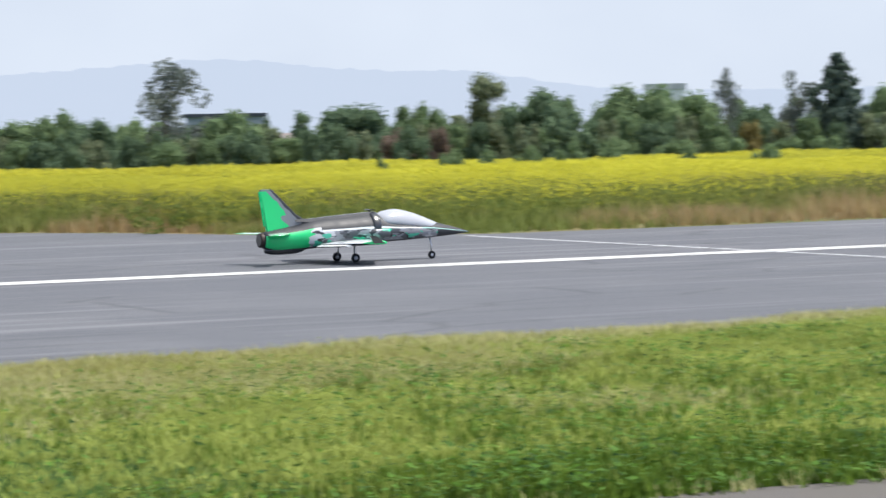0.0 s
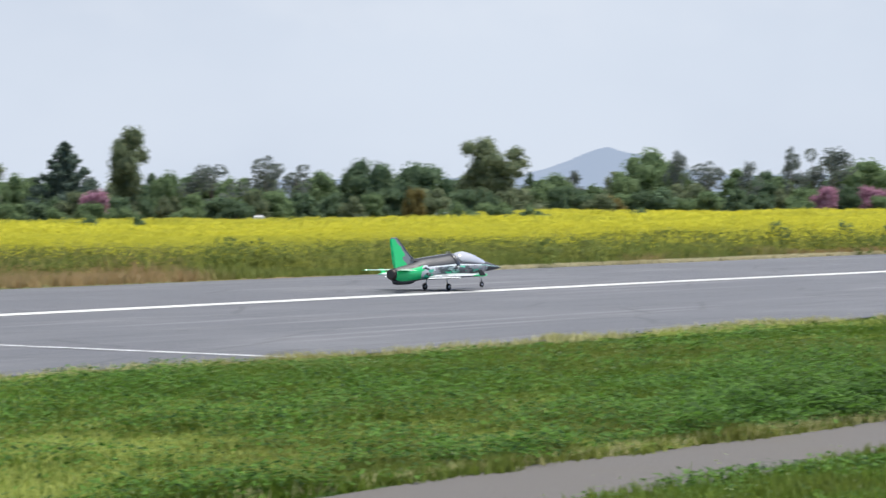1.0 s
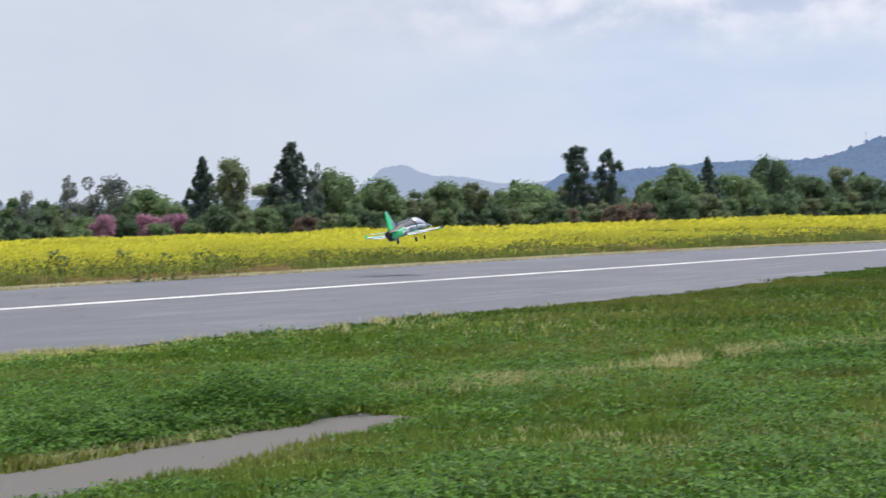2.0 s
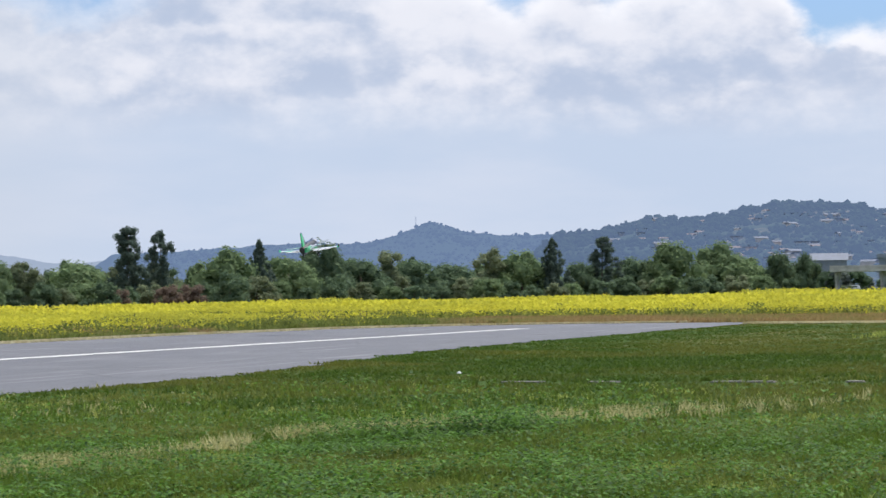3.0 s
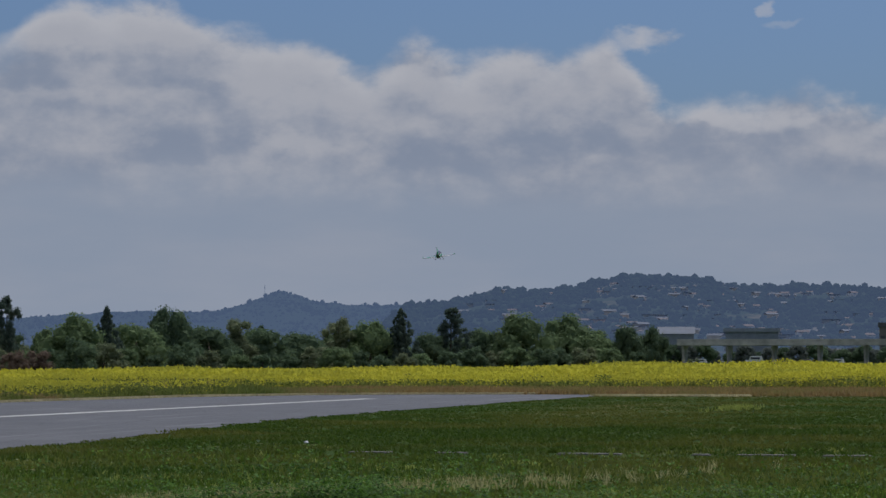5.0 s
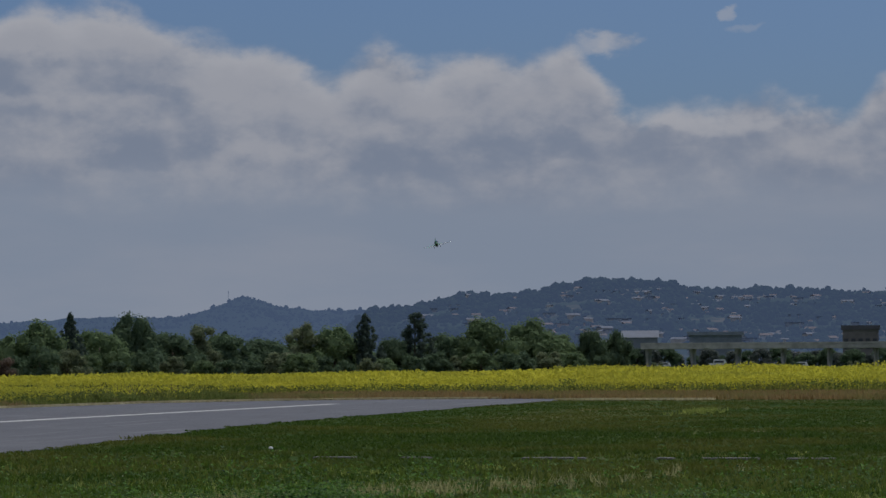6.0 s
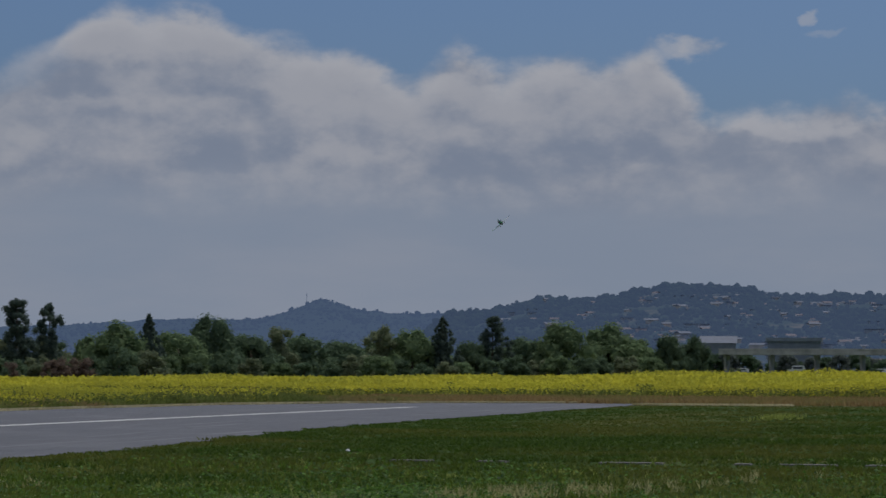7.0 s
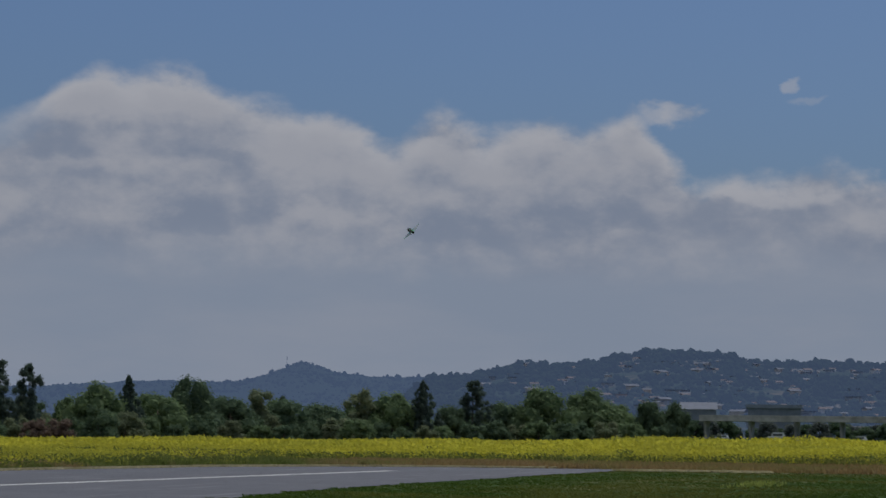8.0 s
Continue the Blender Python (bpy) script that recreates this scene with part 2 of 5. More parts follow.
def asphalt_material():
    m, n, s = material("asphalt")
    at = place(n)
    along = n.spread(at, 0.10, 2.2, 1.0)
    grit, patch, streak = n.noise(at, 60.0, 5.0, 0.75), n.noise(at, 0.35, 5.0, 0.6), n.noise(along, 1.0, 6.0, 0.6)
    base = n.mix(grit, (0.058, 0.061, 0.072), (0.115, 0.120, 0.134))
    base = n.mix(n.math("MULTIPLY", n.ramp(patch, 0.45, 0.7), 0.5), base, (0.14, 0.142, 0.152))
    base = n.mix(n.math("MULTIPLY", n.ramp(streak, 0.55, 0.64), 0.48), base, (0.20, 0.20, 0.21))
    base = n.mix(n.math("MULTIPLY", n.ramp(n.noise(along, 2.3, 6.0, 0.65), 0.57, 0.64), 0.6), base, (0.055, 0.057, 0.062))
    cracks = n.add("ShaderNodeTexVoronoi")
    cracks.feature = "DISTANCE_TO_EDGE"
    bent = n.mix(0.12, at, n.noise(at, 0.8, 4.0, 0.6, 1))
    n.put(cracks.inputs["Vector"], n.spread(bent, 0.22, 0.7, 1.0))
    cracks.inputs["Scale"].default_value = 1.0
    line = n.ramp(cracks.outputs[0], 0.004, 0.016, 1.0, 0.0)
    base = n.mix(n.math("MULTIPLY", line, 0.4), base, (0.03, 0.03, 0.032))
    n.put(s.inputs["Base Color"], base)
    s.inputs["Roughness"].default_value = 0.72
    s.inputs["Specular IOR Level"].default_value = 0.5
    bump(n, s, grit, 0.4, 0.01)
    return m


def paint_material(name, colour, worn):
    m, n, s = material(name)
    at = place(n)
    gone = n.math("ADD", n.math("MULTIPLY", n.noise(n.spread(at, 0.5, 3.0, 1.0), 1.2, 7.0, 0.7), 0.7), n.math("MULTIPLY", n.noise(at, 25.0, 4.0, 0.7), 0.3))
    n.put(s.inputs["Base Color"], n.mix(n.ramp(gone, worn, worn + 0.12), colour, (0.2, 0.2, 0.21)))
    s.inputs["Roughness"].default_value = 0.75
    return m


def concrete_material():
    m, n, s = material("concrete")
    at = place(n)
    grit, patch = n.noise(at, 45.0, 5.0, 0.7), n.noise(at, 1.1, 6.0, 0.6)
    base = n.mix(grit, (0.074, 0.068, 0.063), (0.122, 0.112, 0.102))
    base = n.mix(n.math("MULTIPLY", n.ramp(patch, 0.5, 0.7), 0.6), base, (0.10, 0.09, 0.075))
    n.put(s.inputs["Base Color"], base)
    s.inputs["Roughness"].default_value = 0.9
    bump(n, s, grit, 0.4, 0.01)
    return m


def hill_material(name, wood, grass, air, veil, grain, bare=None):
    """Wooded far slopes; bright air before them is painted as glow, veil its share."""
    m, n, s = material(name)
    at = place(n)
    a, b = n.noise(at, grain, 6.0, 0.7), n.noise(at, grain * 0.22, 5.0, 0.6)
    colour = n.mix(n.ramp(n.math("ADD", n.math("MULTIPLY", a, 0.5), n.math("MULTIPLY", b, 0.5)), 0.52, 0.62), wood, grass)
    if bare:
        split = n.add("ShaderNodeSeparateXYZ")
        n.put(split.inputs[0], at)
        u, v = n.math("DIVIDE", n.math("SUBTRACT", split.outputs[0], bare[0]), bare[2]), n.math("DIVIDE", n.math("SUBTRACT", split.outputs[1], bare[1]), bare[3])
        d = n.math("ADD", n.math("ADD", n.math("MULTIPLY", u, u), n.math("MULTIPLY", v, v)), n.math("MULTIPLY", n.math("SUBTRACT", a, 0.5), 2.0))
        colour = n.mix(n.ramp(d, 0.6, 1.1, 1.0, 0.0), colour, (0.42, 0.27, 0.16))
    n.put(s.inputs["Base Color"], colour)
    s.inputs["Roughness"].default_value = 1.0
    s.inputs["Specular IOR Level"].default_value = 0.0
    # haze glows from the slope itself, mixed over its surface
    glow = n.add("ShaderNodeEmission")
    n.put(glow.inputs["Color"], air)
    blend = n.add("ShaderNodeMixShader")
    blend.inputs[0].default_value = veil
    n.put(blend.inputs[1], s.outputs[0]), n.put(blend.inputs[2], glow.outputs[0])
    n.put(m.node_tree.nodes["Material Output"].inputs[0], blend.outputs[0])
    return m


# blue haze colour that the far slopes and their trees emit
HAZE_GLOW = (0.245, 0.36, 0.62)
TURF, FIELD, ASPHALT, CONCRETE = soil_material(), field_material(), asphalt_material(), concrete_material()
PALE_CONCRETE = plain("pale_concrete", (0.15, 0.145, 0.125), 0.9, grain=4.0, vary=0.3)
LINE = paint_material("line_paint", (0.55, 0.55, 0.53), 0.50)
LINE_THIN = paint_material("thin_line_paint", (0.50, 0.51, 0.52), 0.47)
GRASS = leaves("grass_blades", (0.056, 0.110, 0.011), (0.168, 0.258, 0.037), (0.205, 0.225, 0.056), 0.16, rough=0.6, gloss=0.12)
LAWN = leaves("mown_grass", (0.039, 0.081, 0.011), (0.084, 0.138, 0.021), (0.124, 0.140, 0.028), 0.14, 0.4, (0.44, 0.62))
BUSH = leaves("field_bush_leaves", (0.105, 0.150, 0.038), (0.22, 0.27, 0.07), (0.19, 0.21, 0.06), 0.3, 0.5)
WEED = leaves("broad_weeds", (0.009, 0.044, 0.006), (0.150, 0.300, 0.048), (0.086, 0.152, 0.024), 0.22, 0.42, (0.48, 0.70), rough=0.55, gloss=0.13)
PALE = leaves("pale_grass_blades", (0.24, 0.30, 0.055), (0.45, 0.49, 0.14), (0.29, 0.34, 0.08), 0.3)
STRAW = leaves("dry_grass", (0.28, 0.28, 0.11), (0.58, 0.54, 0.27), (0.36, 0.34, 0.13), 0.2, 0.35, (0.5, 0.7))
VERGE = leaves("verge_weeds_leaves", (0.13, 0.17, 0.04), (0.27, 0.31, 0.09), (0.40, 0.29, 0.15), 0.16, 0.35, (0.46, 0.62))
YELLOW = leaves("mustard_flowers", (0.61, 0.575, 0.048), (0.80, 0.75, 0.095), (0.55, 0.53, 0.07), 0.09, 0.5)
STALK = leaves("mustard_stalks", (0.25, 0.28, 0.065), (0.42, 0.44, 0.11), (0.36, 0.31, 0.13), 0.11, 0.55, (0.47, 0.7))
BLEACHED = leaves("bleached_straw", (0.50, 0.45, 0.27), (0.74, 0.68, 0.46), (0.46, 0.40, 0.21), 0.2, 0.35, (0.5, 0.7))
RUSSET = leaves("russet_dry_grass", (0.27, 0.18, 0.075), (0.44, 0.32, 0.15), (0.28, 0.27, 0.09), 0.15)
CLOVER = leaves("clover_heads", (0.34, 0.40, 0.18), (0.54, 0.58, 0.34), (0.42, 0.47, 0.2), 0.3)
BARK = plain("bark", (0.11, 0.085, 0.065), 0.9, grain=6.0, vary=0.35)
# crown colours are lifted to paint in some distance haze
CROWN_DARK = crown("crown_dark", (0.098, 0.154, 0.092), (0.169, 0.240, 0.131))
CROWN_MID = crown("crown_mid", (0.133, 0.203, 0.099), (0.234, 0.317, 0.153))
CROWN_LIGHT = crown("crown_light", (0.143, 0.191, 0.108), (0.274, 0.309, 0.177))
CROWN_GREY = crown("crown_grey", (0.124, 0.154, 0.141), (0.226, 0.255, 0.218))
CROWN_PINE = crown("crown_pine", (0.079, 0.120, 0.098), (0.137, 0.183, 0.141))
BLOSSOM = crown("pink_blossom", (0.33, 0.16, 0.23), (0.56, 0.34, 0.43))
RUST = crown("rust_leaves", (0.17, 0.13, 0.10), (0.29, 0.22, 0.17))
CREAM = crown("cream_leaves", (0.14, 0.12, 0.04), (0.32, 0.27, 0.11))
WALL = plain("pale_render", (0.52, 0.52, 0.53), 0.9, grain=0.6)
ROOF = plain("roof", (0.22, 0.19, 0.18), 0.9, grain=0.6, vary=0.3)
DARK_ROOF = plain("dark_metal_roof", (0.06, 0.065, 0.08), 0.6, grain=0.5)
GREY_WALL = plain("grey_cladding", (0.30, 0.33, 0.38), 0.8, grain=0.4)
SPAN = plain("bridge_concrete", (0.46, 0.44, 0.41), 0.9, grain=0.5, vary=0.25)


# ---- mesh helpers ----
def link_mesh(name, verts, faces, materials, parent=None, smooth=False, slots=None):
    me = bpy.data.meshes.new(name)
    me.from_pydata([tuple(v) for v in verts], [], faces)
    for m in (materials if isinstance(materials, (list, tuple)) else [materials]):
        me.materials.append(m)
    if slots is not None:
        me.polygons.foreach_set("material_index", slots)
    if smooth:
        me.polygons.foreach_set("use_smooth", [True] * len(me.polygons))
    me.update()
    ob = new(name, me)
    ob.parent = parent
    return ob


def part(name, bm, mat, parent, label=""):
    me = bpy.data.meshes.new(name)
    bm.to_mesh(me)
    bm.free()
    me.materials.append(mat)
    ob = new(name, me)
    ob.parent = parent
    return tagged(ob, label)


def sheet_mesh(name, verts, mat, sides=4):
    """A mesh of loose faces with that many corners each, from an array of their corners."""
    verts = np.asarray(verts, dtype=np.float32).reshape(-1, 3)
    count = len(verts) // sides
    me = bpy.data.meshes.new(name)
    me.vertices.add(len(verts))
    me.vertices.foreach_set("co", verts.ravel())
    me.loops.add(len(verts))
    me.loops.foreach_set("vertex_index", np.arange(len(verts), dtype=np.int32))
    me.polygons.add(count)
    me.polygons.foreach_set("loop_start", np.arange(count, dtype=np.int32) * sides)
    me.update(calc_edges=True)
    me.materials.append(mat)
    return me


def box_bm(x0, x1, y0, y1, z0, z1, bevel=0.0):
    bm = bmesh.new()
    bmesh.ops.create_cube(bm, size=1.0)
    for v in bm.verts:
        v.co = Vector((x0 + (v.co.x + 0.5) * (x1 - x0), y0 + (v.co.y + 0.5) * (y1 - y0), z0 + (v.co.z + 0.5) * (z1 - z0)))
    if bevel:
        bmesh.ops.bevel(bm, geom=bm.edges[:], offset=bevel, segments=2, affect="EDGES")
    return bm


def tube(points, radii, sides=8):
    """Verts and faces of a tapered tube along points."""
    verts, faces = [], []
    points = [Vector(p) for p in points]
    for i, p in enumerate(points):
        way = (points[min(i + 1, len(points) - 1)] - points[max(i - 1, 0)]).normalized()
        a = way.orthogonal().normalized()
        b = way.cross(a)
        for k in range(sides):
            w = 2 * math.pi * k / sides
            verts.append(p + radii[i] * (math.cos(w) * a + math.sin(w) * b))
    for i in range(len(points) - 1):
        for k in range(sides):
            a, b = i * sides + k, i * sides + (k + 1) % sides
            faces.append((a, b, b + sides, a + sides))
    faces.append(tuple(range(sides))[::-1])
    faces.append(tuple(range(len(verts) - sides, len(verts))))
    return verts, faces


def disc(x, y, z, radius, half, sides=16):
    return tube([(x, y - half, z), (x, y - half * 0.4, z), (x, y + half * 0.4, z), (x, y + half, z)], [radius * 0.7, radius, radius, radius * 0.7], sides)


rng = np.random.default_rng(7)


def wave(x, y, size, seed=0.0):
    """Smooth noise over the plan, about -1 to 1, for arrays."""
    x, y = np.asarray(x, float) / size, np.asarray(y, float) / size
    s = seed * 12.9
    return (np.sin(1.7 * x + 1.1 * y + s) + np.sin(-1.3 * x + 2.1 * y + 1.7 * s) + np.sin(2.9 * x - 0.7 * y + 2.3 * s) + np.sin(0.6 * x + 3.3 * y - s)) / 2.6


# ---- the ground ----
def ground():
    reach = 4600.0
    steps = [-reach, -900, -300, -120, -60, -20, 0, 30, 60, 90, 120, 160, 240, 400, 900, reach]
    verts = [(x, y, -0.012) for y in steps for x in steps]
    k = len(steps)
    faces = [(j * k + i, j * k + i + 1, (j + 1) * k + i + 1, (j + 1) * k + i) for j in range(k - 1) for i in range(k - 1)]
    ob = link_mesh("ground", verts, faces, TURF)
    tagged(ob, "rough green turf with drier straw-coloured drifts", "ground", kind="structure")


NEAR, FAR, END = 16.7, 33.6, 109.5
FIELD_FAR = 300.0


def strip(name, outline, z, mat, label, category):
    verts = [(x, y, z) for x, y in outline]
    ob = link_mesh(name, verts, [tuple(range(len(verts)))], mat)
    return tagged(ob, label, category, kind="structure")


def near_rim(x):
    """The ragged near edge of the asphalt."""
    x = np.asarray(x, float)
    return np.interp(x, [-90, 6, 15, 28, 38, 45.5, 54, 64, 91, 110], [16.5, 16.5, 16.9, 16.7, 16.5, 16.2, 17.2, 18.0, 18.1, 17.6]) + 0.14 * wave(x, 0, 3.0, 1) + 0.10 * wave(x, 0, 1.1, 2)


def far_rim(x):
    """The far edge: an apron at the start, a rounded corner at the end."""
    x = np.asarray(x, float)
    return np.interp(x, [-90, 12, 14.8, 16.4, 17.2, 19.5, 60, 85, 99.5, 106, 109.0, 110.3], [42.5, 42.0, 41.0, 38.6, 36.0, 33.9, 34.0, 33.8, 32.2, 29.0, 25.5, 21.0]) + 0.10 * wave(x, 5, 4.0, 3)


def runway():
    xs = list(np.linspace(-90, 110.3, 405))
    verts, faces = [], []
    for x in xs:
        a, b = float(near_rim(x)), float(far_rim(x))
        verts += [(x, a, 0.0), (x, b, 0.0)]
    for i in range(len(xs) - 1):
        faces.append((2 * i, 2 * i + 2, 2 * i + 3, 2 * i + 1))
    ob = link_mesh("runway", verts, faces, ASPHALT)
    tagged(ob, "weathered grey asphalt runway with cracks and pale streaks", "runway", kind="structure")


def line_mesh(name, x0, x1, y0, y1, w0, w1, mat, label, along=True, bow=0.0):
    """A painted line with slightly ragged rims, 4 mm above the asphalt."""
    count = 160
    verts, faces = [], []
    for i in range(count + 1):
        f = i / count
        x, y, w = x0 + f * (x1 - x0), y0 + f * (y1 - y0), (w0 + f * (w1 - w0)) / 2
        y -= bow * max(0.0, x - 38) / 57 if along else 0.0
        ra, rb = 1 + random.uniform(-0.06, 0.06), 1 + random.uniform(-0.06, 0.06)
        verts += [(x, y - w * ra, 0.004), (x, y + w * rb, 0.004)] if along else [(x - w * ra, y, 0.0045), (x + w * rb, y, 0.0045)]
        if i:
            faces.append((2 * i - 2, 2 * i, 2 * i + 1, 2 * i - 1))
    ob = link_mesh(name, verts, faces, mat)
    tagged(ob, label, "marking", kind="structure")


def paths():
    strip("path", [(x, 9.0 + 0.08 * float(wave(x, 0, 1.1, 5)) + 0.04 * float(wave(x, 0, 0.3, 9))) for x in np.linspace(18.1, -14, 60)]
          + [(x, 7.7 + 0.5 * max(0.0, (x - 10.5) / 6.7) ** 1.6 + 0.09 * float(wave(x, 3, 1.3, 6))) for x in np.linspace(-14, 17.9, 60)], -0.006, CONCRETE,
          "cracked grey concrete footpath running out into the grass", "footpath")
    for y0, y1 in ((10.05, 10.7), (8.9, 9.35), (6.55, 7.5), (5.25, 5.5), (4.0, 4.85), (2.9, 3.6), (0.3, 1.4), (-2.0, -0.7), (-6.0, -3.9)):
        bm = box_bm(41.1, 41.42, y0, y1, -0.05, 0.012, 0.008)
        ob = part("kerb_slab", bm, PALE_CONCRETE, None)
        tagged(ob, "pale concrete slab lying in the grass", "slab", "slabs in the grass")


def field_front(x):
    """The near rim of the mustard field."""
    return far_rim(x) + 2.5 - 1.0 * np.clip((x - 30) / 20, 0, 1) + 0.6 * wave(x, 0, 9.0, 8) + 1.6 * np.exp(-((x - 22) / 16.0) ** 2)


def blades(px, py, height, width, lean, count):
    """Loose triangles, count for each foot point, that lean outwards."""
    n = len(px)
    out = np.zeros((n, count, 3, 3), dtype=np.float32)
    for k in range(count):
        turn = rng.uniform(0, 2 * math.pi, n)
        h = height * rng.uniform(0.6, 1.15, n)
        w = width * rng.uniform(0.7, 1.3, n)
        l = lean * rng.uniform(0.2, 1.2, n) * h
        cx, cy = px + rng.normal(0, 0.035, n), py + rng.normal(0, 0.035, n)
        dx, dy = np.cos(turn), np.sin(turn)
        out[:, k, 0] = np.stack([cx - dy * w, cy + dx * w, np.full(n, -0.014)], 1)
        out[:, k, 1] = np.stack([cx + dy * w, cy - dx * w, np.full(n, -0.014)], 1)
        out[:, k, 2] = np.stack([cx + dx * l, cy + dy * l, h - 0.014], 1)
    return out.reshape(-1, 3)


def on_path(x, y):
    a = (y > 7.72 + 0.5 * np.clip((x - 10.5) / 6.7, 0, None) ** 1.6 + 0.07 * wave(x, y, 0.25, 3)) & (y < 8.97 + 0.06 * wave(x, y, 0.3, 5)) & (x < 17.75 + 0.25 * wave(x, y, 0.4, 6))
    b = (x > 40.5) & (x < 41.5) & (y < 11.0) & (rng.uniform(0, 1, len(x)) < 0.85)
    return a | b


def turf():
    count = 560000
    x, y = rng.uniform(-6, 111, count), rng.uniform(-14, 18.6, count)
    more = 130000
    x, y = np.concatenate([x, rng.uniform(5, 27, more)]), np.concatenate([y, rng.uniform(2.5, 17, more)])
    count += more
    # thicker growth at the path's end, along its side and in one band of the meadow
    for n, cx, cy, sx, sy in ((7000, 16.3, 9.7, 1.1, 0.4), (5000, 12.8, 9.4, 1.6, 0.22), (7000, 26, 7.1, 2.5, 0.45)):
        x, y = np.concatenate([x, rng.normal(cx, sx, n)]), np.concatenate([y, rng.normal(cy, sy, n)])
        count += n
    r = np.hypot(x, y)
    keep = (r > 5.0) & (rng.uniform(0, 1, count) < np.clip((16 / r) ** 1.25, 0, 1)) & ~on_path(x, y)
    rim = near_rim(x)
    edge_low = np.clip((rim + 0.1 - y) / 2.3, 0.18, 1.0)
    keep &= (y < rim + 0.02 + 0.22 * wave(x, y, 0.9, 4)) & (x > 0.05 * y)
    x, y, edge_low, rim = x[keep], y[keep], edge_low[keep], rim[keep]
    r = np.hypot(x, y)
    far = np.clip(r / 26, 0.9, 2.4)
    mown = rng.uniform(0, 1, len(x)) < np.clip((x - 24 + 4 * wave(x, y, 3.0, 13)) / 18, 0, 1.0)
    mx, my, mf = x[mown], y[mown], far[mown]
    me = sheet_mesh("mown_grass", blades(mx, my, 0.055 * np.clip(1 + 0.35 * wave(mx, my, 2.0, 14), 0.4, 2) * np.clip((95 - mx) / 40, 0.55, 1.0), 0.014 * mf, 1.3, 4), LAWN, 3)
    tagged(new("mown_grass", me), "short dark green mown grass", "grass", kind="stuff")
    x, y, edge_low, r, far, rim = x[~mown], y[~mown], edge_low[~mown], r[~mown], far[~mown], rim[~mown]
    edge_low = edge_low * np.clip((70 - x) / 40, 0.35, 1.0)
    drift = 0.8 * wave(x, y, 3.2, 1) + 0.8 * wave(x, y, 0.9, 2) + 0.6 * wave(x, y, 0.33, 3)
    straw = np.exp(-((y - np.interp(x, [19, 21, 25, 28, 32, 40], [9.2, 8.9, 8.5, 7.5, 5.4, 3.0]) + 0.3 * wave(x, y, 2.6, 16)) / 0.75) ** 2) * np.clip((x - 19) / 2, 0, 1) * np.clip((40 - x) / 8, 0, 1)
    dryness = (0.85 + 0.5 * wave(x, y, 0.4, 15) + 0.4 * wave(x, y, 1.7, 20)) * straw + 0.8 * np.exp(-((y - rim) / 0.5) ** 2) + 0.62 * np.exp(-((y - 9.05) / 0.08) ** 2) * (x < 17) + 0.3 * wave(x, y, 6.0, 7) + 0.6 * np.clip((14 - x) / 6, 0, 1) * np.clip((y - 10) / 2, 0, 1) * (0.6 + 0.5 * wave(x, y, 1.5, 8))
    dry = rng.uniform(0, 1, len(x)) < np.clip(dryness - 0.30, 0, 0.62)
    weed = ~dry & (rng.uniform(0, 1, len(x)) < np.clip(0.62 + 0.34 * drift - 0.22 * np.clip((y - 12.4) / 2.0, 0, 1) - 0.30 * np.clip((x - 19) / 5, 0, 1), 0.05, 0.95) * np.maximum(np.clip((x - 8) / 6, 0.15, 1), np.clip((10.0 - y) / 0.8, 0, 1)))
    # darker, taller bands with paler, thinner grass between them
    band = wave(0.45 * x + 0.25 * y, y, 0.55, 23) + 0.6 * wave(0.6 * x, y, 0.25, 24)
    weed &= rng.uniform(0, 1, len(x)) < np.clip(0.70 + 0.75 * band, 0.08, 1.0)
    lush = np.exp(-((x - 26) / 3.0) ** 2 - ((y - np.interp(x, [21, 25, 28, 32], [8.0, 7.5, 6.5, 4.4])) / 0.4) ** 2) + np.exp(-((x - 16.3) / 1.5) ** 2 - ((y - 9.7) / 0.6) ** 2)
    weed = (weed | (rng.uniform(0, 1, len(x)) < 2 * lush)) & (y < rim - 0.8)
    dry &= ~weed
    blade = ~dry & ~weed
    pale = blade & (rng.uniform(0, 1, len(x)) < 0.85 * np.clip((16 - x) / 6, 0, 1) * np.clip((y - 9.3) / 1.2, 0, 1) + 0.42 * np.clip(0.6 * wave(x, y, 4.0, 11) + 0.5 * wave(x, y, 1.2, 18) - 0.5 * band, 0, 1) * np.clip((x - 15) / 4, 0.4, 1))
    blade &= ~pale
    me = sheet_mesh("pale_grass", blades(x[pale], y[pale], 0.06 * np.sqrt(far[pale]), 0.010 * far[pale], 1.2, 5), PALE, 3)
    tagged(new("pale_grass", me), "pale yellow-green grass blades", "grass", kind="stuff")
    me = sheet_mesh("grass", blades(x[blade], y[blade], 0.085 * edge_low[blade] * np.sqrt(far[blade]) * np.clip(1 + 0.45 * drift[blade], 0.35, 2), 0.012 * far[blade], 0.7, 4), GRASS, 3)
    tagged(new("grass", me), "short green grass blades", "grass", kind="stuff")
    me = sheet_mesh("dry_grass", blades(x[dry], y[dry], (0.08 + 0.07 * straw[dry]) * np.sqrt(far[dry]), 0.009 * far[dry], 0.9, 7), STRAW, 3)
    tagged(new("dry_grass", me), "straw-coloured dry grass", "grass", kind="stuff")
    # broad leaves: tilted diamonds
    wx, wy, wf, wd = x[weed], y[weed], far[weed], drift[weed]
    n, per = len(wx), 5
    tris = np.zeros((n, per, 3, 3), dtype=np.float32)
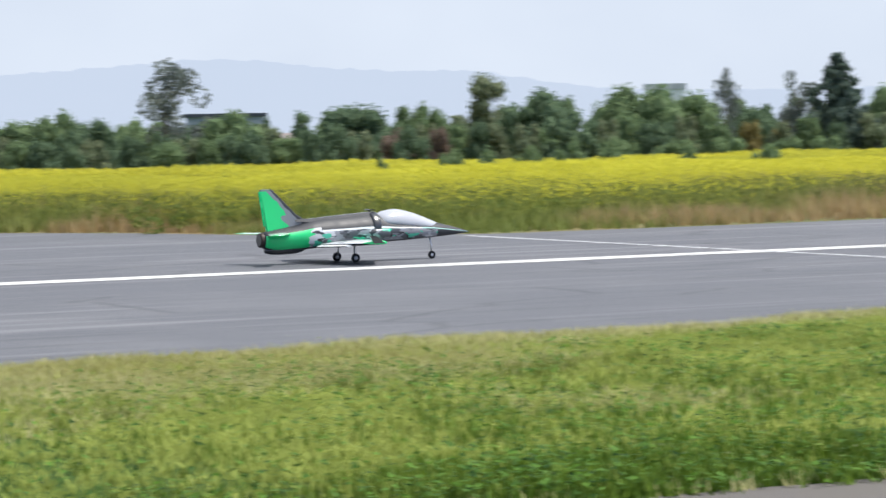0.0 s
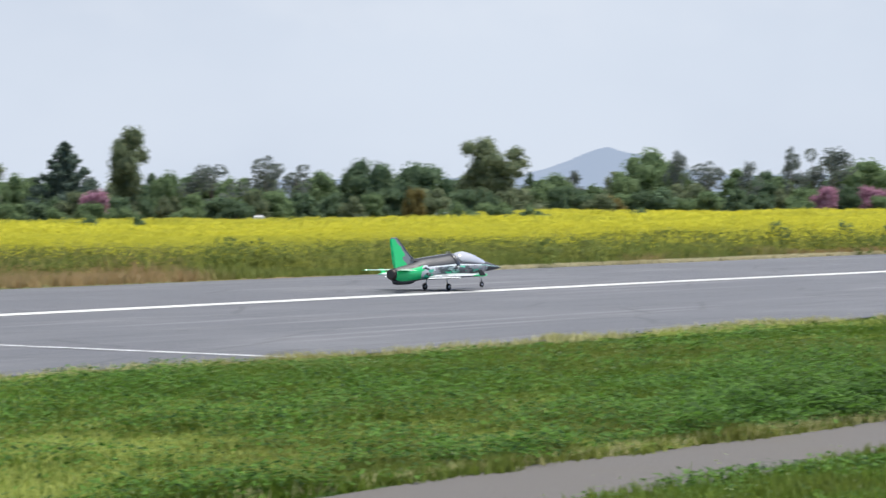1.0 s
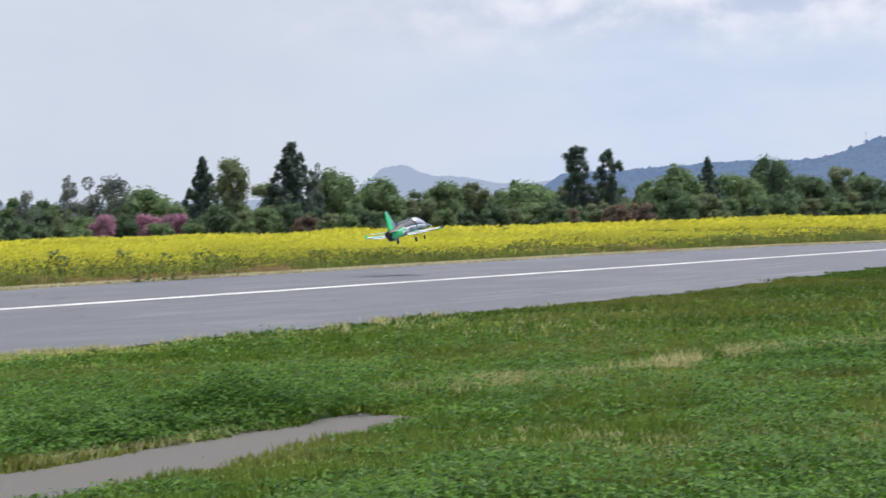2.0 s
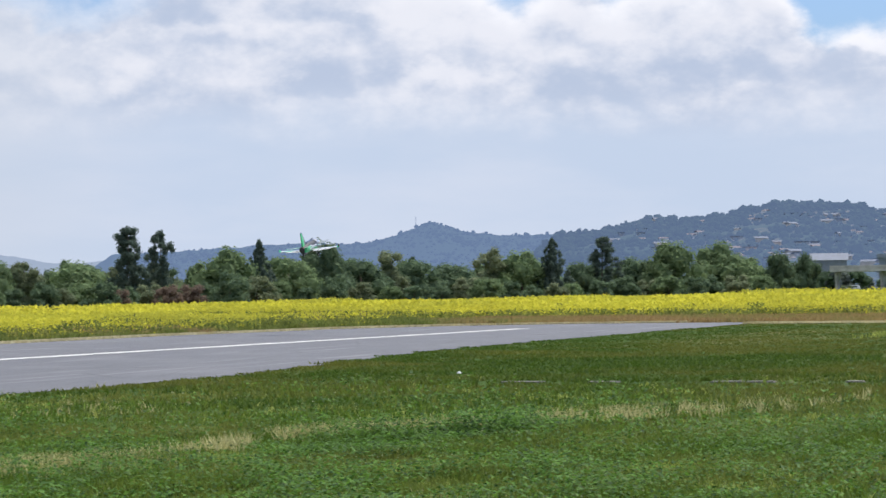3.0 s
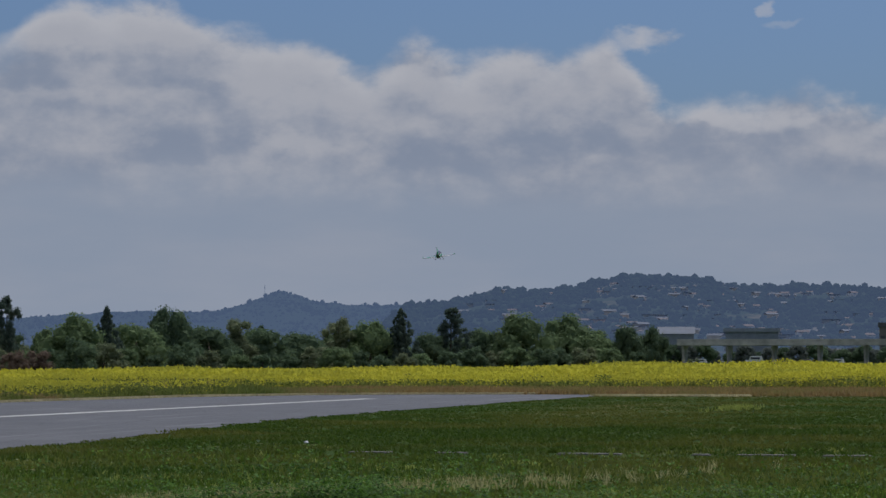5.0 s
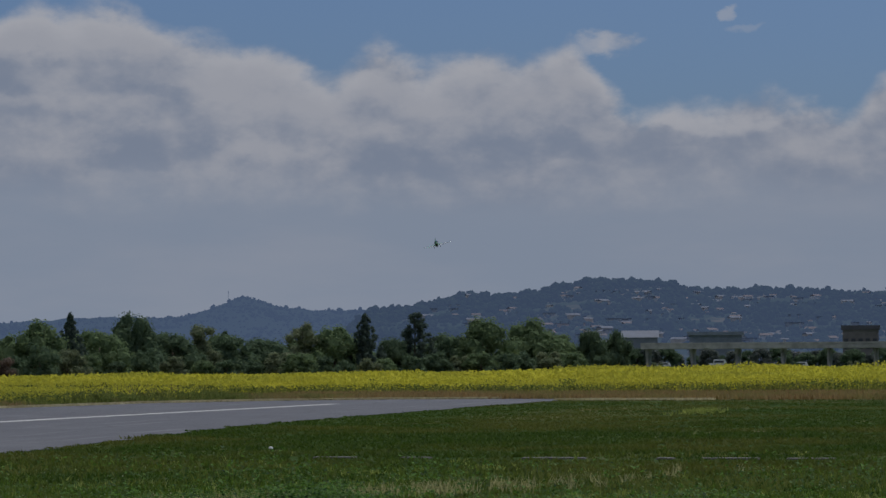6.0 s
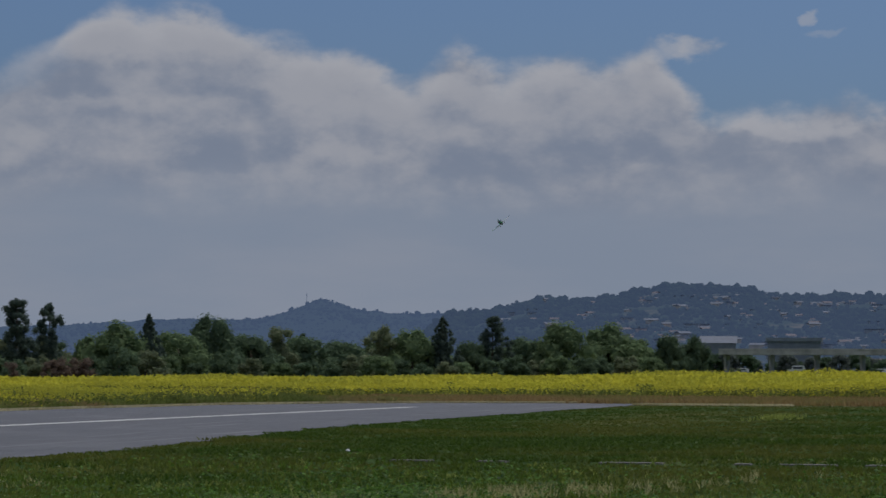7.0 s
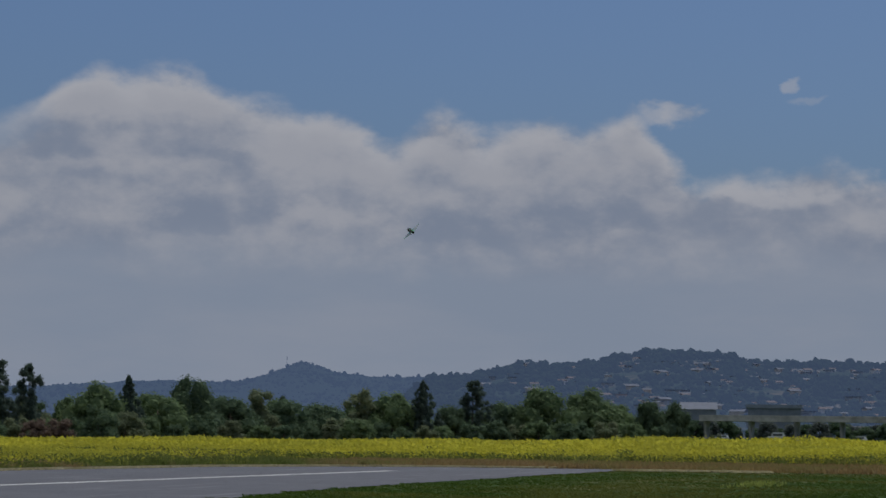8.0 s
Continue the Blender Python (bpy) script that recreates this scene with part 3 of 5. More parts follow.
    for k in range(per):
        turn, size = rng.uniform(0, 2 * math.pi, n), 0.019 * wf * rng.uniform(0.6, 1.5, n)
        cx, cy = wx + rng.normal(0, 0.06, n), wy + rng.normal(0, 0.06, n)
        z = rng.uniform(0.02, 0.12, n) * edge_low[weed] * np.sqrt(wf) * np.clip(1 + 0.6 * wd + 0.35 * band[weed], 0.3, 2.4) * (1 + 1.0 * lush[weed] + 0.4 * np.exp(-((wy - 9.45) / 0.4) ** 2) * (wx < 16)) * (1 - 0.62 * np.clip((wy - 5.6) / 0.8, 0, 1) * (wy < 8.6) * (wx < 17))
        tip = rng.uniform(-0.5, 0.6, n)
        dx, dy = np.cos(turn), np.sin(turn)
        tris[:, k, 0] = np.stack([cx - dx * size * 0.7 - dy * size * 0.7, cy - dy * size * 0.7 + dx * size * 0.7, z - tip * size], 1)
        tris[:, k, 1] = np.stack([cx - dx * size * 0.7 + dy * size * 0.7, cy - dy * size * 0.7 - dx * size * 0.7, z - 0.4 * tip * size], 1)
        tris[:, k, 2] = np.stack([cx + dx * size, cy + dy * size, z + tip * size], 1)
    tagged(new("broadleaf_weeds", sheet_mesh("broadleaf_weeds", tris, WEED, 3)), "low broad-leaved green weeds in the grass", "weeds", kind="stuff")


def clover():
    """Pale clover heads scattered through the grass."""
    count = 16000
    x, y = rng.uniform(6, 36, count), rng.uniform(-10, 16.2, count)
    keep = (rng.uniform(0, 1, count) < np.clip(0.45 + 0.5 * wave(x, y, 2.2, 21), 0.05, 1) * np.clip((36 - x) / 14, 0.0, 0.8)) & ~on_path(x, y) & (np.hypot(x, y) > 7)
    x, y = x[keep], y[keep]
    n = len(x)
    size = 0.0075 * np.clip(np.hypot(x, y) / 24, 0.9, 1.7) * rng.uniform(0.6, 1.3, n)
    z = rng.uniform(0.05, 0.13, n) * np.clip((60 - x) / 30, 0.5, 1.0)
    turn = rng.uniform(0, 2 * math.pi, n)
    dx, dy = np.cos(turn), np.sin(turn)
    quads = np.stack([np.stack([x - dx * size, y - dy * size, z], 1), np.stack([x + dx * size, y + dy * size, z], 1), np.stack([x + dy * size * 0.6, y - dx * size * 0.6, z + 1.5 * size], 1)], 1)
    tagged(new("clover_flowers", sheet_mesh("clover_flowers", quads, CLOVER, 3)), "small pale clover heads in the grass", "flowers", kind="stuff")


def field_far(head):
    """How far the flowers reach, by heading in radians."""
    return np.interp(head, [0.0, 0.2, 0.5, 0.7, 0.9, 0.98, 1.2, 2.0], [260, 225, 140, 104, 80, 69, 67, 67])


def mustard():
    # earth under the flowers and the dry verge before them
    strip("field", [(-90, FAR - 0.3), (99, 31.8), (106, 28.5), (END - 0.3, 24.5), (END - 1.0, 17.4), (END - 4.0, 16.0), (END - 4.0, -60), (420, -60), (420, 300), (-90, 300)], -0.006, FIELD,
          "dry earth and low growth under the mustard plants", "field")
    n = 190000
    head, r = rng.uniform(0.0, 1.28, n), 36 * np.exp(rng.uniform(0, 2.05, n))
    x, y = r * np.cos(head), r * np.sin(head)
    front = field_front(x)
    inside = ((y > front - 1.2) & (y > far_rim(x) + 0.5) & (x < END - 6)) | ((x > END + 15 + 1.5 * wave(y, 0, 6.0, 3)) & (x >= END - 6))
    reach = field_far(head) * (1 + 0.06 * wave(x, y, 12.0, 5))
    inside &= (r < reach)
    x, y, r, front = x[inside], y[inside], r[inside], front[inside]
    depth = np.where(x < END - 6, y - front, x - END - 15)
    lump = 0.8 * wave(x, y, 5.0, 1) + 0.5 * wave(x, y, 1.8, 2) + 0.7 * wave(x, y, 13.0, 9)
    tall = 0.70 * (1 + 0.13 * lump) * np.clip(0.85 + depth / 5.0, 0.55, 1.0)
    tall *= np.interp(np.arctan2(y, x), [0.16, 0.22, 0.42, 0.5], [1.0, 0.84, 0.84, 1.0])
    tall *= 1 + 0.16 * np.clip((0.19 - np.arctan2(y, x)) / 0.06, 0, 1) * np.clip((r - 115) / 60, 0, 1)
    tall *= 1 + 0.40 * np.clip((r - 90) / 60, 0, 1) * np.clip(wave(x, y, 9.0, 12), -0.6, 1.6)
    grow = np.clip(r / 50, 1.0, 3.0)
    bare = wave(x, y, 7.0, 6) > 1.1
    tall[bare] *= 0.55
    clearing = ((x - 21) / 3.6) ** 2 + ((y - 51) / 4.0) ** 2 < 1 + 0.5 * wave(x, y, 1.6, 17)
    tall[clearing] *= 0.3
    # stalks
    n = len(x)
    st = blades(x, y, tall * 0.95, 0.017 * np.sqrt(grow), 0.3, 4)
    tagged(new("mustard_stalks", sheet_mesh("mustard_stalks", st, STALK, 3)), "green and browning stalks of tall mustard plants", "plants", kind="stuff")
    # flower heads: small tilted diamonds in the upper part
    much = np.clip(0.22 + 0.25 * np.clip((x - 44) / 14, 0, 1) + depth / 5.0 + 0.18 * lump, 0.06, 1.0) * np.where(depth > 7, 0.5, 1.0) * np.where(bare, 0.25, 1.0) * np.where(clearing, 0.06, 1.0) * np.clip(0.85 + 0.35 * lump, 0.3, 1.0)
    per = 27
    pick = rng.uniform(0, 1, (n, per)) < much[:, None]
    i, _ = np.nonzero(pick)
    m = len(i)
    size = np.where(depth[i] > 7, 0.026, 0.0165) * grow[i] * rng.uniform(0.5, 1.5, m)
    cx, cy = x[i] + rng.normal(0, 0.16, m) * np.sqrt(grow[i]), y[i] + rng.normal(0, 0.16, m) * np.sqrt(grow[i])
    cz = tall[i] * (1.06 - np.minimum(np.abs(rng.normal(0, np.maximum(0.20 + 0.14 * np.clip((x[i] - 44) / 14, 0, 1) + 0.06 * lump[i] + 0.12 * wave(x[i], y[i], 0.8, 19), 0.03), m)), 0.8))
    turn, tip = rng.uniform(0, 2 * math.pi, m), rng.uniform(-1.0, 1.0, m)
    dx, dy = np.cos(turn), np.sin(turn)
    tris = np.stack([np.stack([cx - dx * size, cy - dy * size, cz - tip * size], 1), np.stack([cx + dx * size, cy + dy * size, cz - 0.3 * tip * size], 1),
                     np.stack([cx + dy * size * 0.5, cy - dx * size * 0.5, cz + size * 1.3], 1)], 1)
    tagged(new("mustard_flowers", sheet_mesh("mustard_flowers", tris, YELLOW, 3)), "dense bright yellow mustard blossom", "flowers", kind="stuff")
    # leafy lower parts of the plants along the near side
    rows = np.nonzero(depth < 5)[0]
    i = rng.choice(rows, 90000)
    m = len(i)
    size = 0.034 * np.sqrt(grow[i]) * rng.uniform(0.5, 1.5, m)
    cx, cy, cz = x[i] + rng.normal(0, 0.15, m), y[i] + rng.normal(0, 0.15, m), tall[i] * rng.uniform(0.04, 0.72, m)
    turn, tip = rng.uniform(0, 2 * math.pi, m), rng.uniform(-1.0, 1.0, m)
    dx, dy = np.cos(turn), np.sin(turn)
    tris = np.stack([np.stack([cx - dx * size, cy - dy * size, cz - tip * size], 1), np.stack([cx + dx * size, cy + dy * size, cz - 0.3 * tip * size], 1),
                     np.stack([cx + dy * size * 0.5, cy - dx * size * 0.5, cz + size * 1.5], 1)], 1)
    tagged(new("mustard_leaves", sheet_mesh("mustard_leaves", tris, BUSH, 3)), "olive-green leaves low on the mustard plants", "leaves", kind="stuff")
    # dark green bushes here and there along the near rim
    clumps = []
    for k in range(84):
        bx = float(rng.uniform(8, END + 20)) if k < 70 else float(rng.uniform(30, 70))
        by = float(field_front(np.array([bx]))[0] + rng.uniform(-0.7 - (k >= 70), 1.6)) if bx < END - 8 else float(rng.uniform(8, 33))
        if bx >= END - 8:
            bx = END + 16 + 0.4 * abs(bx - END)
        big = float(rng.uniform(0.18, 0.40))
        c = [(bx + float(rng.normal(0, 0.7)), by + float(rng.normal(0, 0.3)), big * float(rng.uniform(0.5, 1.1))) for _ in range(5)]
        clumps.append(leaf_cloud(c, [big * float(rng.uniform(0.6, 1.0)) for _ in c], 260, 0.045))
    tagged(new("field_bushes", sheet_mesh("field_bushes", np.concatenate(clumps), BUSH, 3)), "low dark green bushes along the mustard field", "bushes", kind="stuff")
    k = 28000
    gx = rng.uniform(2, END - 2, k)
    lip = far_rim(gx)
    gy = lip + 0.3 + rng.uniform(0, 1, k) * (field_front(gx) - lip + 1.5)
    up = (0.18 + 0.32 * (gy - lip) / 5.0) * (1 + 0.3 * wave(gx, gy, 2.0, 4))
    far = np.clip(np.hypot(gx, gy) / 45, 0.9, 3)
    tagged(new("verge_weeds", sheet_mesh("verge_weeds", blades(gx, gy, up, 0.021 * far, 0.5, 3), VERGE, 3)), "green and tan weeds before the mustard field", "weeds", kind="stuff")
    # the dry verge along the asphalt and the brown strip past its end
    k = 20000
    vx = rng.uniform(40, END, k)
    vx[:5000] = 110.3 - 11.3 * rng.uniform(0, 1, 5000) ** 2
    vy = far_rim(vx) + np.abs(rng.normal(0, 0.16, k)) - 0.06
    vx[5000:6500], vy[5000:6500] = END - 3.2 + rng.normal(0, 0.12, 1500), rng.uniform(12, 18, 1500)
    vx[6500:9500], vy[6500:9500] = 21 + 1.9 * rng.normal(0, 1, 3000), 51 + 2.1 * rng.normal(0, 1, 3000)
    far = np.clip(np.hypot(vx, vy) / 40, 0.9, 3)
    a = blades(vx, vy, 0.09 * np.ones(k), 0.020 * far, 0.6, 3)
    vx, vy = rng.uniform(END - 3, END + 17, k), rng.uniform(-20, 33, k)
    keep = vy > np.where(vx < 110, far_rim(vx), -60) * (vy > 17)
    vx, vy = vx[keep], vy[keep]
    b = blades(vx, vy, 0.24 * np.ones(len(vx)), 0.04 * np.ones(len(vx)), 0.6, 3)
    tagged(new("russet_grass", sheet_mesh("russet_grass", b, RUSSET, 3)), "russet dry grass past the end of the runway", "grass", kind="stuff")
    tagged(new("verge_grass", sheet_mesh("verge_grass", a, BLEACHED, 3)), "dry straw-coloured verge grass along the runway", "grass", kind="stuff")


# ---- trees ----
def leaf_cloud(centres, radii, count, size, flat=1.0, core=False):
    """Small leaf triangles that face outwards round clumps, as an array of corners; core: with a closed dark heart in each clump."""
    centres, radii = np.array(centres), np.array(radii)
    share = radii ** 2 / np.sum(radii ** 2)
    which = rng.choice(len(centres), count, p=share)
    d = rng.normal(0, 1, (count, 3))
    d /= np.linalg.norm(d, axis=1)[:, None]
    face = d + rng.normal(0, 1.3, (count, 3))
    face /= np.linalg.norm(face, axis=1)[:, None]
    d *= (rng.uniform(0.62, 1.0, count) ** 0.6 * 1.05)[:, None]
    d[:, 2] *= flat
    p = centres[which] + d * radii[which][:, None]
    u = np.cross(face, rng.normal(0, 1, (count, 3)))
    u /= np.linalg.norm(u, axis=1)[:, None]
    v = np.cross(face, u)
    s = (size * rng.uniform(0.55, 1.4, count))[:, None]
    leaf = np.stack([p - u * s, p + u * s * 0.4 - v * s, p + u * s * 0.7 + v * s], 1)
    if not core:
        return leaf
    hearts = [CORE * (r * rng.uniform(0.62, 0.84, (len(CORE), 1, 1))) * np.array([1, 1, flat]) + c for c, r in zip(centres, radii)]
    return np.concatenate([leaf] + hearts)


def icosahedron():
    g = (1 + 5 ** 0.5) / 2
    v = np.array([(-1, g, 0), (1, g, 0), (-1, -g, 0), (1, -g, 0), (0, -1, g), (0, 1, g), (0, -1, -g), (0, 1, -g), (g, 0, -1), (g, 0, 1), (-g, 0, -1), (-g, 0, 1)]) / (1 + g * g) ** 0.5
    f = [(a, b, c) for a in range(12) for b in range(a + 1, 12) for c in range(b + 1, 12) if max(np.linalg.norm(v[a] - v[b]), np.linalg.norm(v[b] - v[c]), np.linalg.norm(v[a] - v[c])) < 1.2]
    return v[np.array(f)]


CORE = icosahedron()


def tree_template(kind, mat, seed, leaf_share=1.0):
    """A tree 1 m high and about 1 m wide at its broadest, with its trunk and limbs."""
    global rng
    rng = np.random.default_rng(seed)
    r = random.Random(seed)
    clumps, radii, limbs = [], [], []
    if kind == "round":
        for _ in range(40):
            w, h = r.uniform(0, 6.283), r.uniform(0.06, 0.92)
            wide = 0.36 * math.sin(math.pi * min(1, (h + 0.22) / 1.22) ** 0.8) ** 0.6
            d = wide * r.uniform(0.45, 1.05)
            clumps.append((d * math.cos(w), d * math.sin(w), h * 0.86)), radii.append(r.uniform(0.08, 0.15))
        count, size, top = 4200, 0.0150, 0.6
    elif kind == "tall":
        for _ in range(30):
            w, h = r.uniform(0, 6.283), r.uniform(0.05, 0.95)
            wide = 0.30 * (1.1 - h) ** 0.35 * (0.75 + 0.4 * math.sin(9 * h + seed))
            d = wide * r.uniform(0.3, 1.1)
            clumps.append((d * math.cos(w), d * math.sin(w), h)), radii.append(r.uniform(0.07, 0.15))
        count, size, top = 3800, 0.0125, 0.85
    elif kind == "conifer":
        for k in range(150):
            w, h = 2.4 * k + r.uniform(-0.6, 0.6), 0.03 + 0.93 * (k / 150) ** 1.15
            d = 0.50 * (1 - h) ** 0.88 * (r.uniform(0.62, 1.02) if k % 3 else r.uniform(0.0, 0.4))
            clumps.append((d * math.cos(w), d * math.sin(w), h)), radii.append((0.028 + 0.075 * (1 - h)) * (0.8 if k % 3 else 1.5))
        count, size, top = 6400, 0.0135, 0.97
    elif kind == "pine":
        for k in range(11):
            h = 0.14 + 0.078 * k
            reach = (0.06 + 0.44 * max(0.0, 1 - (h - 0.14) / 0.8) ** 0.75) * r.uniform(0.6, 1.1)
            lean = r.uniform(0, 6.283)
            for _ in range(7):
                w = r.uniform(0, 6.283)
                d = reach * r.uniform(0.35, 1.0) * (1 + 0.35 * math.cos(w - lean))
                clumps.append((d * math.cos(w), d * math.sin(w), h + 0.12 * d + r.uniform(-0.012, 0.02))), radii.append(r.uniform(0.06, 0.10) * (1.15 - 0.4 * h))
        clumps.append((0, 0, 0.965)), radii.append(0.045)
        count, size, top = 5200, 0.0125, 0.95
    elif kind == "airy":
        for _ in range(13):
            w, h = r.uniform(0, 6.283), r.uniform(0.55, 0.95)
            d = 0.34 * math.sin(math.pi * (h - 0.4) / 0.62) ** 0.5 * r.uniform(0.3, 1.05)
            clumps.append((d * math.cos(w), d * math.sin(w), h)), radii.append(r.uniform(0.07, 0.13))
        for _ in range(6):
            w = r.uniform(0, 6.283)
            clumps.append((0.15 * math.cos(w), 0.15 * math.sin(w), r.uniform(0.15, 0.5))), radii.append(r.uniform(0.05, 0.1))
        count, size, top = 1700, 0.019, 0.85
    else:
        for _ in range(26):
            w, h = r.uniform(0, 6.283), r.uniform(0.08, 0.82)
            d = 0.42 * (1 - 0.6 * h) * r.uniform(0.3, 1.05)
            clumps.append((d * math.cos(w), d * math.sin(w), h)), radii.append(r.uniform(0.08, 0.15))
        count, size, top = 2600, 0.020, 0.5
    count, size = int(count * leaf_share), size / leaf_share ** 0.4
    name = "shrub" if kind == "shrub" else "tree"
    base = new(name)
    quads = leaf_cloud(clumps, radii, count, size, {"pine": 0.75, "round": 1.5, "shrub": 1.4}.get(kind, 1.0), kind != "airy")
    quads[..., 2] = np.maximum(quads[..., 2], 0.005)
    ob = new("crown", sheet_mesh("crown", quads, mat, 3))
    ob.parent = base
    bend = [(0, 0, -0.01), (0.012 * r.uniform(-1, 1), 0.012, top * 0.35), (0.02 * r.uniform(-1, 1), -0.01, top * 0.7), (0, 0, top)]
    verts, faces = tube(bend, [0.024, 0.019, 0.012, 0.004], 6)
    for c in clumps[:6]:
        h = max(0.06, c[2] * 0.62)
        v, f = tube([(0, 0, h * 0.9), (c[0] * 0.5, c[1] * 0.5, h + 0.4 * (c[2] - h)), c], [0.008, 0.005, 0.002], 3)
        faces += [tuple(i + len(verts) for i in q) for q in f]
        verts += v
    ob = link_mesh("trunk", verts, faces, BARK, base, True)
    return base


def wood():
    """Trees by kind: heading and height of the top in degrees as seen from the camera's stand, width in degrees."""
    looks = {
        "round_dark": ("round", CROWN_DARK, "dense dark green broadleaf tree behind the mustard field"),
        "round_mid": ("round", CROWN_MID, "rounded mid-green broadleaf tree behind the mustard field"),
        "tall_light": ("tall", CROWN_LIGHT, "tall light olive-green tree with a ragged crown"),
        "conifer": ("conifer", CROWN_PINE, "tall dark green conifer with a pointed top"),
        "pine": ("pine", CROWN_PINE, "dark pine with layered open branches"),
        "airy": ("airy", CROWN_GREY, "grey-green tree with a thin crown on a bare trunk"),
    }
    rows = {
        "round_dark": [(62.91, 0.61, 1.38), (59.1, 0.91, 1.26), (50.21, 0.74, 0.92), (39.78, 0.71, 1.15), (40.84, 0.84, 1.03), (35.04, 0.49, 1.38), (32.94, 0.3, 1.03), (18.15, 1.09, 0.8), (17.38, 0.68, 0.92), (16.24, 0.61, 0.92), (11.83, 0.64, 0.8), (15.55, 0.55, 1.03), (8.92, 0.68, 0.52), (8.41, 0.69, 0.52), (54.87, 0.48, 0.92), (12.92, 0.53, 0.57), (68.2, 0.45, 0.92)],
        "round_mid": [(68.93, 0.64, 0.92), (69.67, 0.42, 0.92), (65.48, 0.52, 1.15), (61.37, 0.67, 0.69), (57.48, 0.93, 1.03), (56.68, 0.86, 1.26), (56.0, 0.79, 1.15), (52.1, 0.84, 0.92), (48.04, 0.54, 0.69), (44.95, 0.62, 0.69), (41.9, 0.58, 0.8), (37.21, 0.46, 0.8), (30.91, 0.73, 1.15), (26.12, 0.79, 1.15), (26.92, 0.97, 0.92), (23.07, 0.69, 1.03), (24.76, 0.71, 0.69), (20.11, 0.89, 0.92), (18.85, 0.75, 1.03), (11.08, 0.94, 0.92), (10.23, 0.89, 0.92), (9.66, 0.62, 0.8), (14.12, 0.79, 0.8), (35.32, 0.93, 1.0), (34.75, 0.72, 0.7)],
        "tall_light": [(60.33, 1.01, 1.03), (48.66, 1.01, 0.92), (45.71, 1.35, 0.92), (38.68, 1.06, 1.05), (38.12, 0.92, 1.15), (29.07, 1.14, 0.8), (28.35, 0.65, 0.8), (51.18, 0.83, 0.57), (24.14, 0.59, 0.69), (16.75, 0.71, 0.69), (14.75, 0.77, 0.69)],
        "conifer": [(53.15, 1.41, 1.35), (46.99, 1.14, 1.3), (29.64, 1.23, 0.70), (27.84, 1.49, 1.08), (13.49, 0.98, 0.62), (19.43, 1.01, 0.55)],
        "pine": [(22.07, 1.26, 0.74), (21.40, 1.18, 0.54), (12.48, 0.97, 0.60)],
        "airy": [(66.71, 1.47, 1.26), (55.39, 1.06, 0.46), (53.96, 0.97, 0.69), (44.04, 0.67, 0.92), (42.97, 0.77, 0.69), (42.35, 0.59, 0.69), (34.64, 0.85, 0.46), (32.34, 0.86, 0.34), (31.92, 0.8, 0.69), (31.53, 0.89, 0.69), (34.07, 0.6, 0.69), (27.38, 0.98, 0.29), (33.16, 0.64, 0.34)],
    }
    pick = random.Random(3)
    for key, trees in rows.items():
        kind, mat, label = looks[key]
        made = [tagged(tree_template(kind, mat, 10 * len(key) + k), label, "tree", "trees behind the field") for k in range(3)]
        used = set()
        for n, (head, rise, wide) in enumerate(trees):
            stand = 1.52 * float(field_far(radians(head))) + pick.uniform(-8, 8)
            plant(made, used, n, head, rise, wide, stand, pick, 1.85)


def plant(made, used, n, head, rise, wide, stand, pick, broad):
    """Puts one of the made templates, or a copy of it, at its stand."""
    h = 1.07 * (EYE[2] + stand * math.tan(radians(rise)))
    w = min(broad * stand * radians(wide), 1.7 * h)
    m = pose(stand * math.cos(radians(head)), stand * math.sin(radians(head)), -0.03, rz=pick.uniform(0, 360)) @ Matrix.Diagonal((w, w, h, 1))
    ob = made[n % len(made)]
    if n % len(made) in used:
        copy_thing(ob, m @ Matrix.Diagonal((*[1 / c for c in ob.scale], 1)))
    else:
        used.add(n % len(made))
        ob.matrix_basis = m


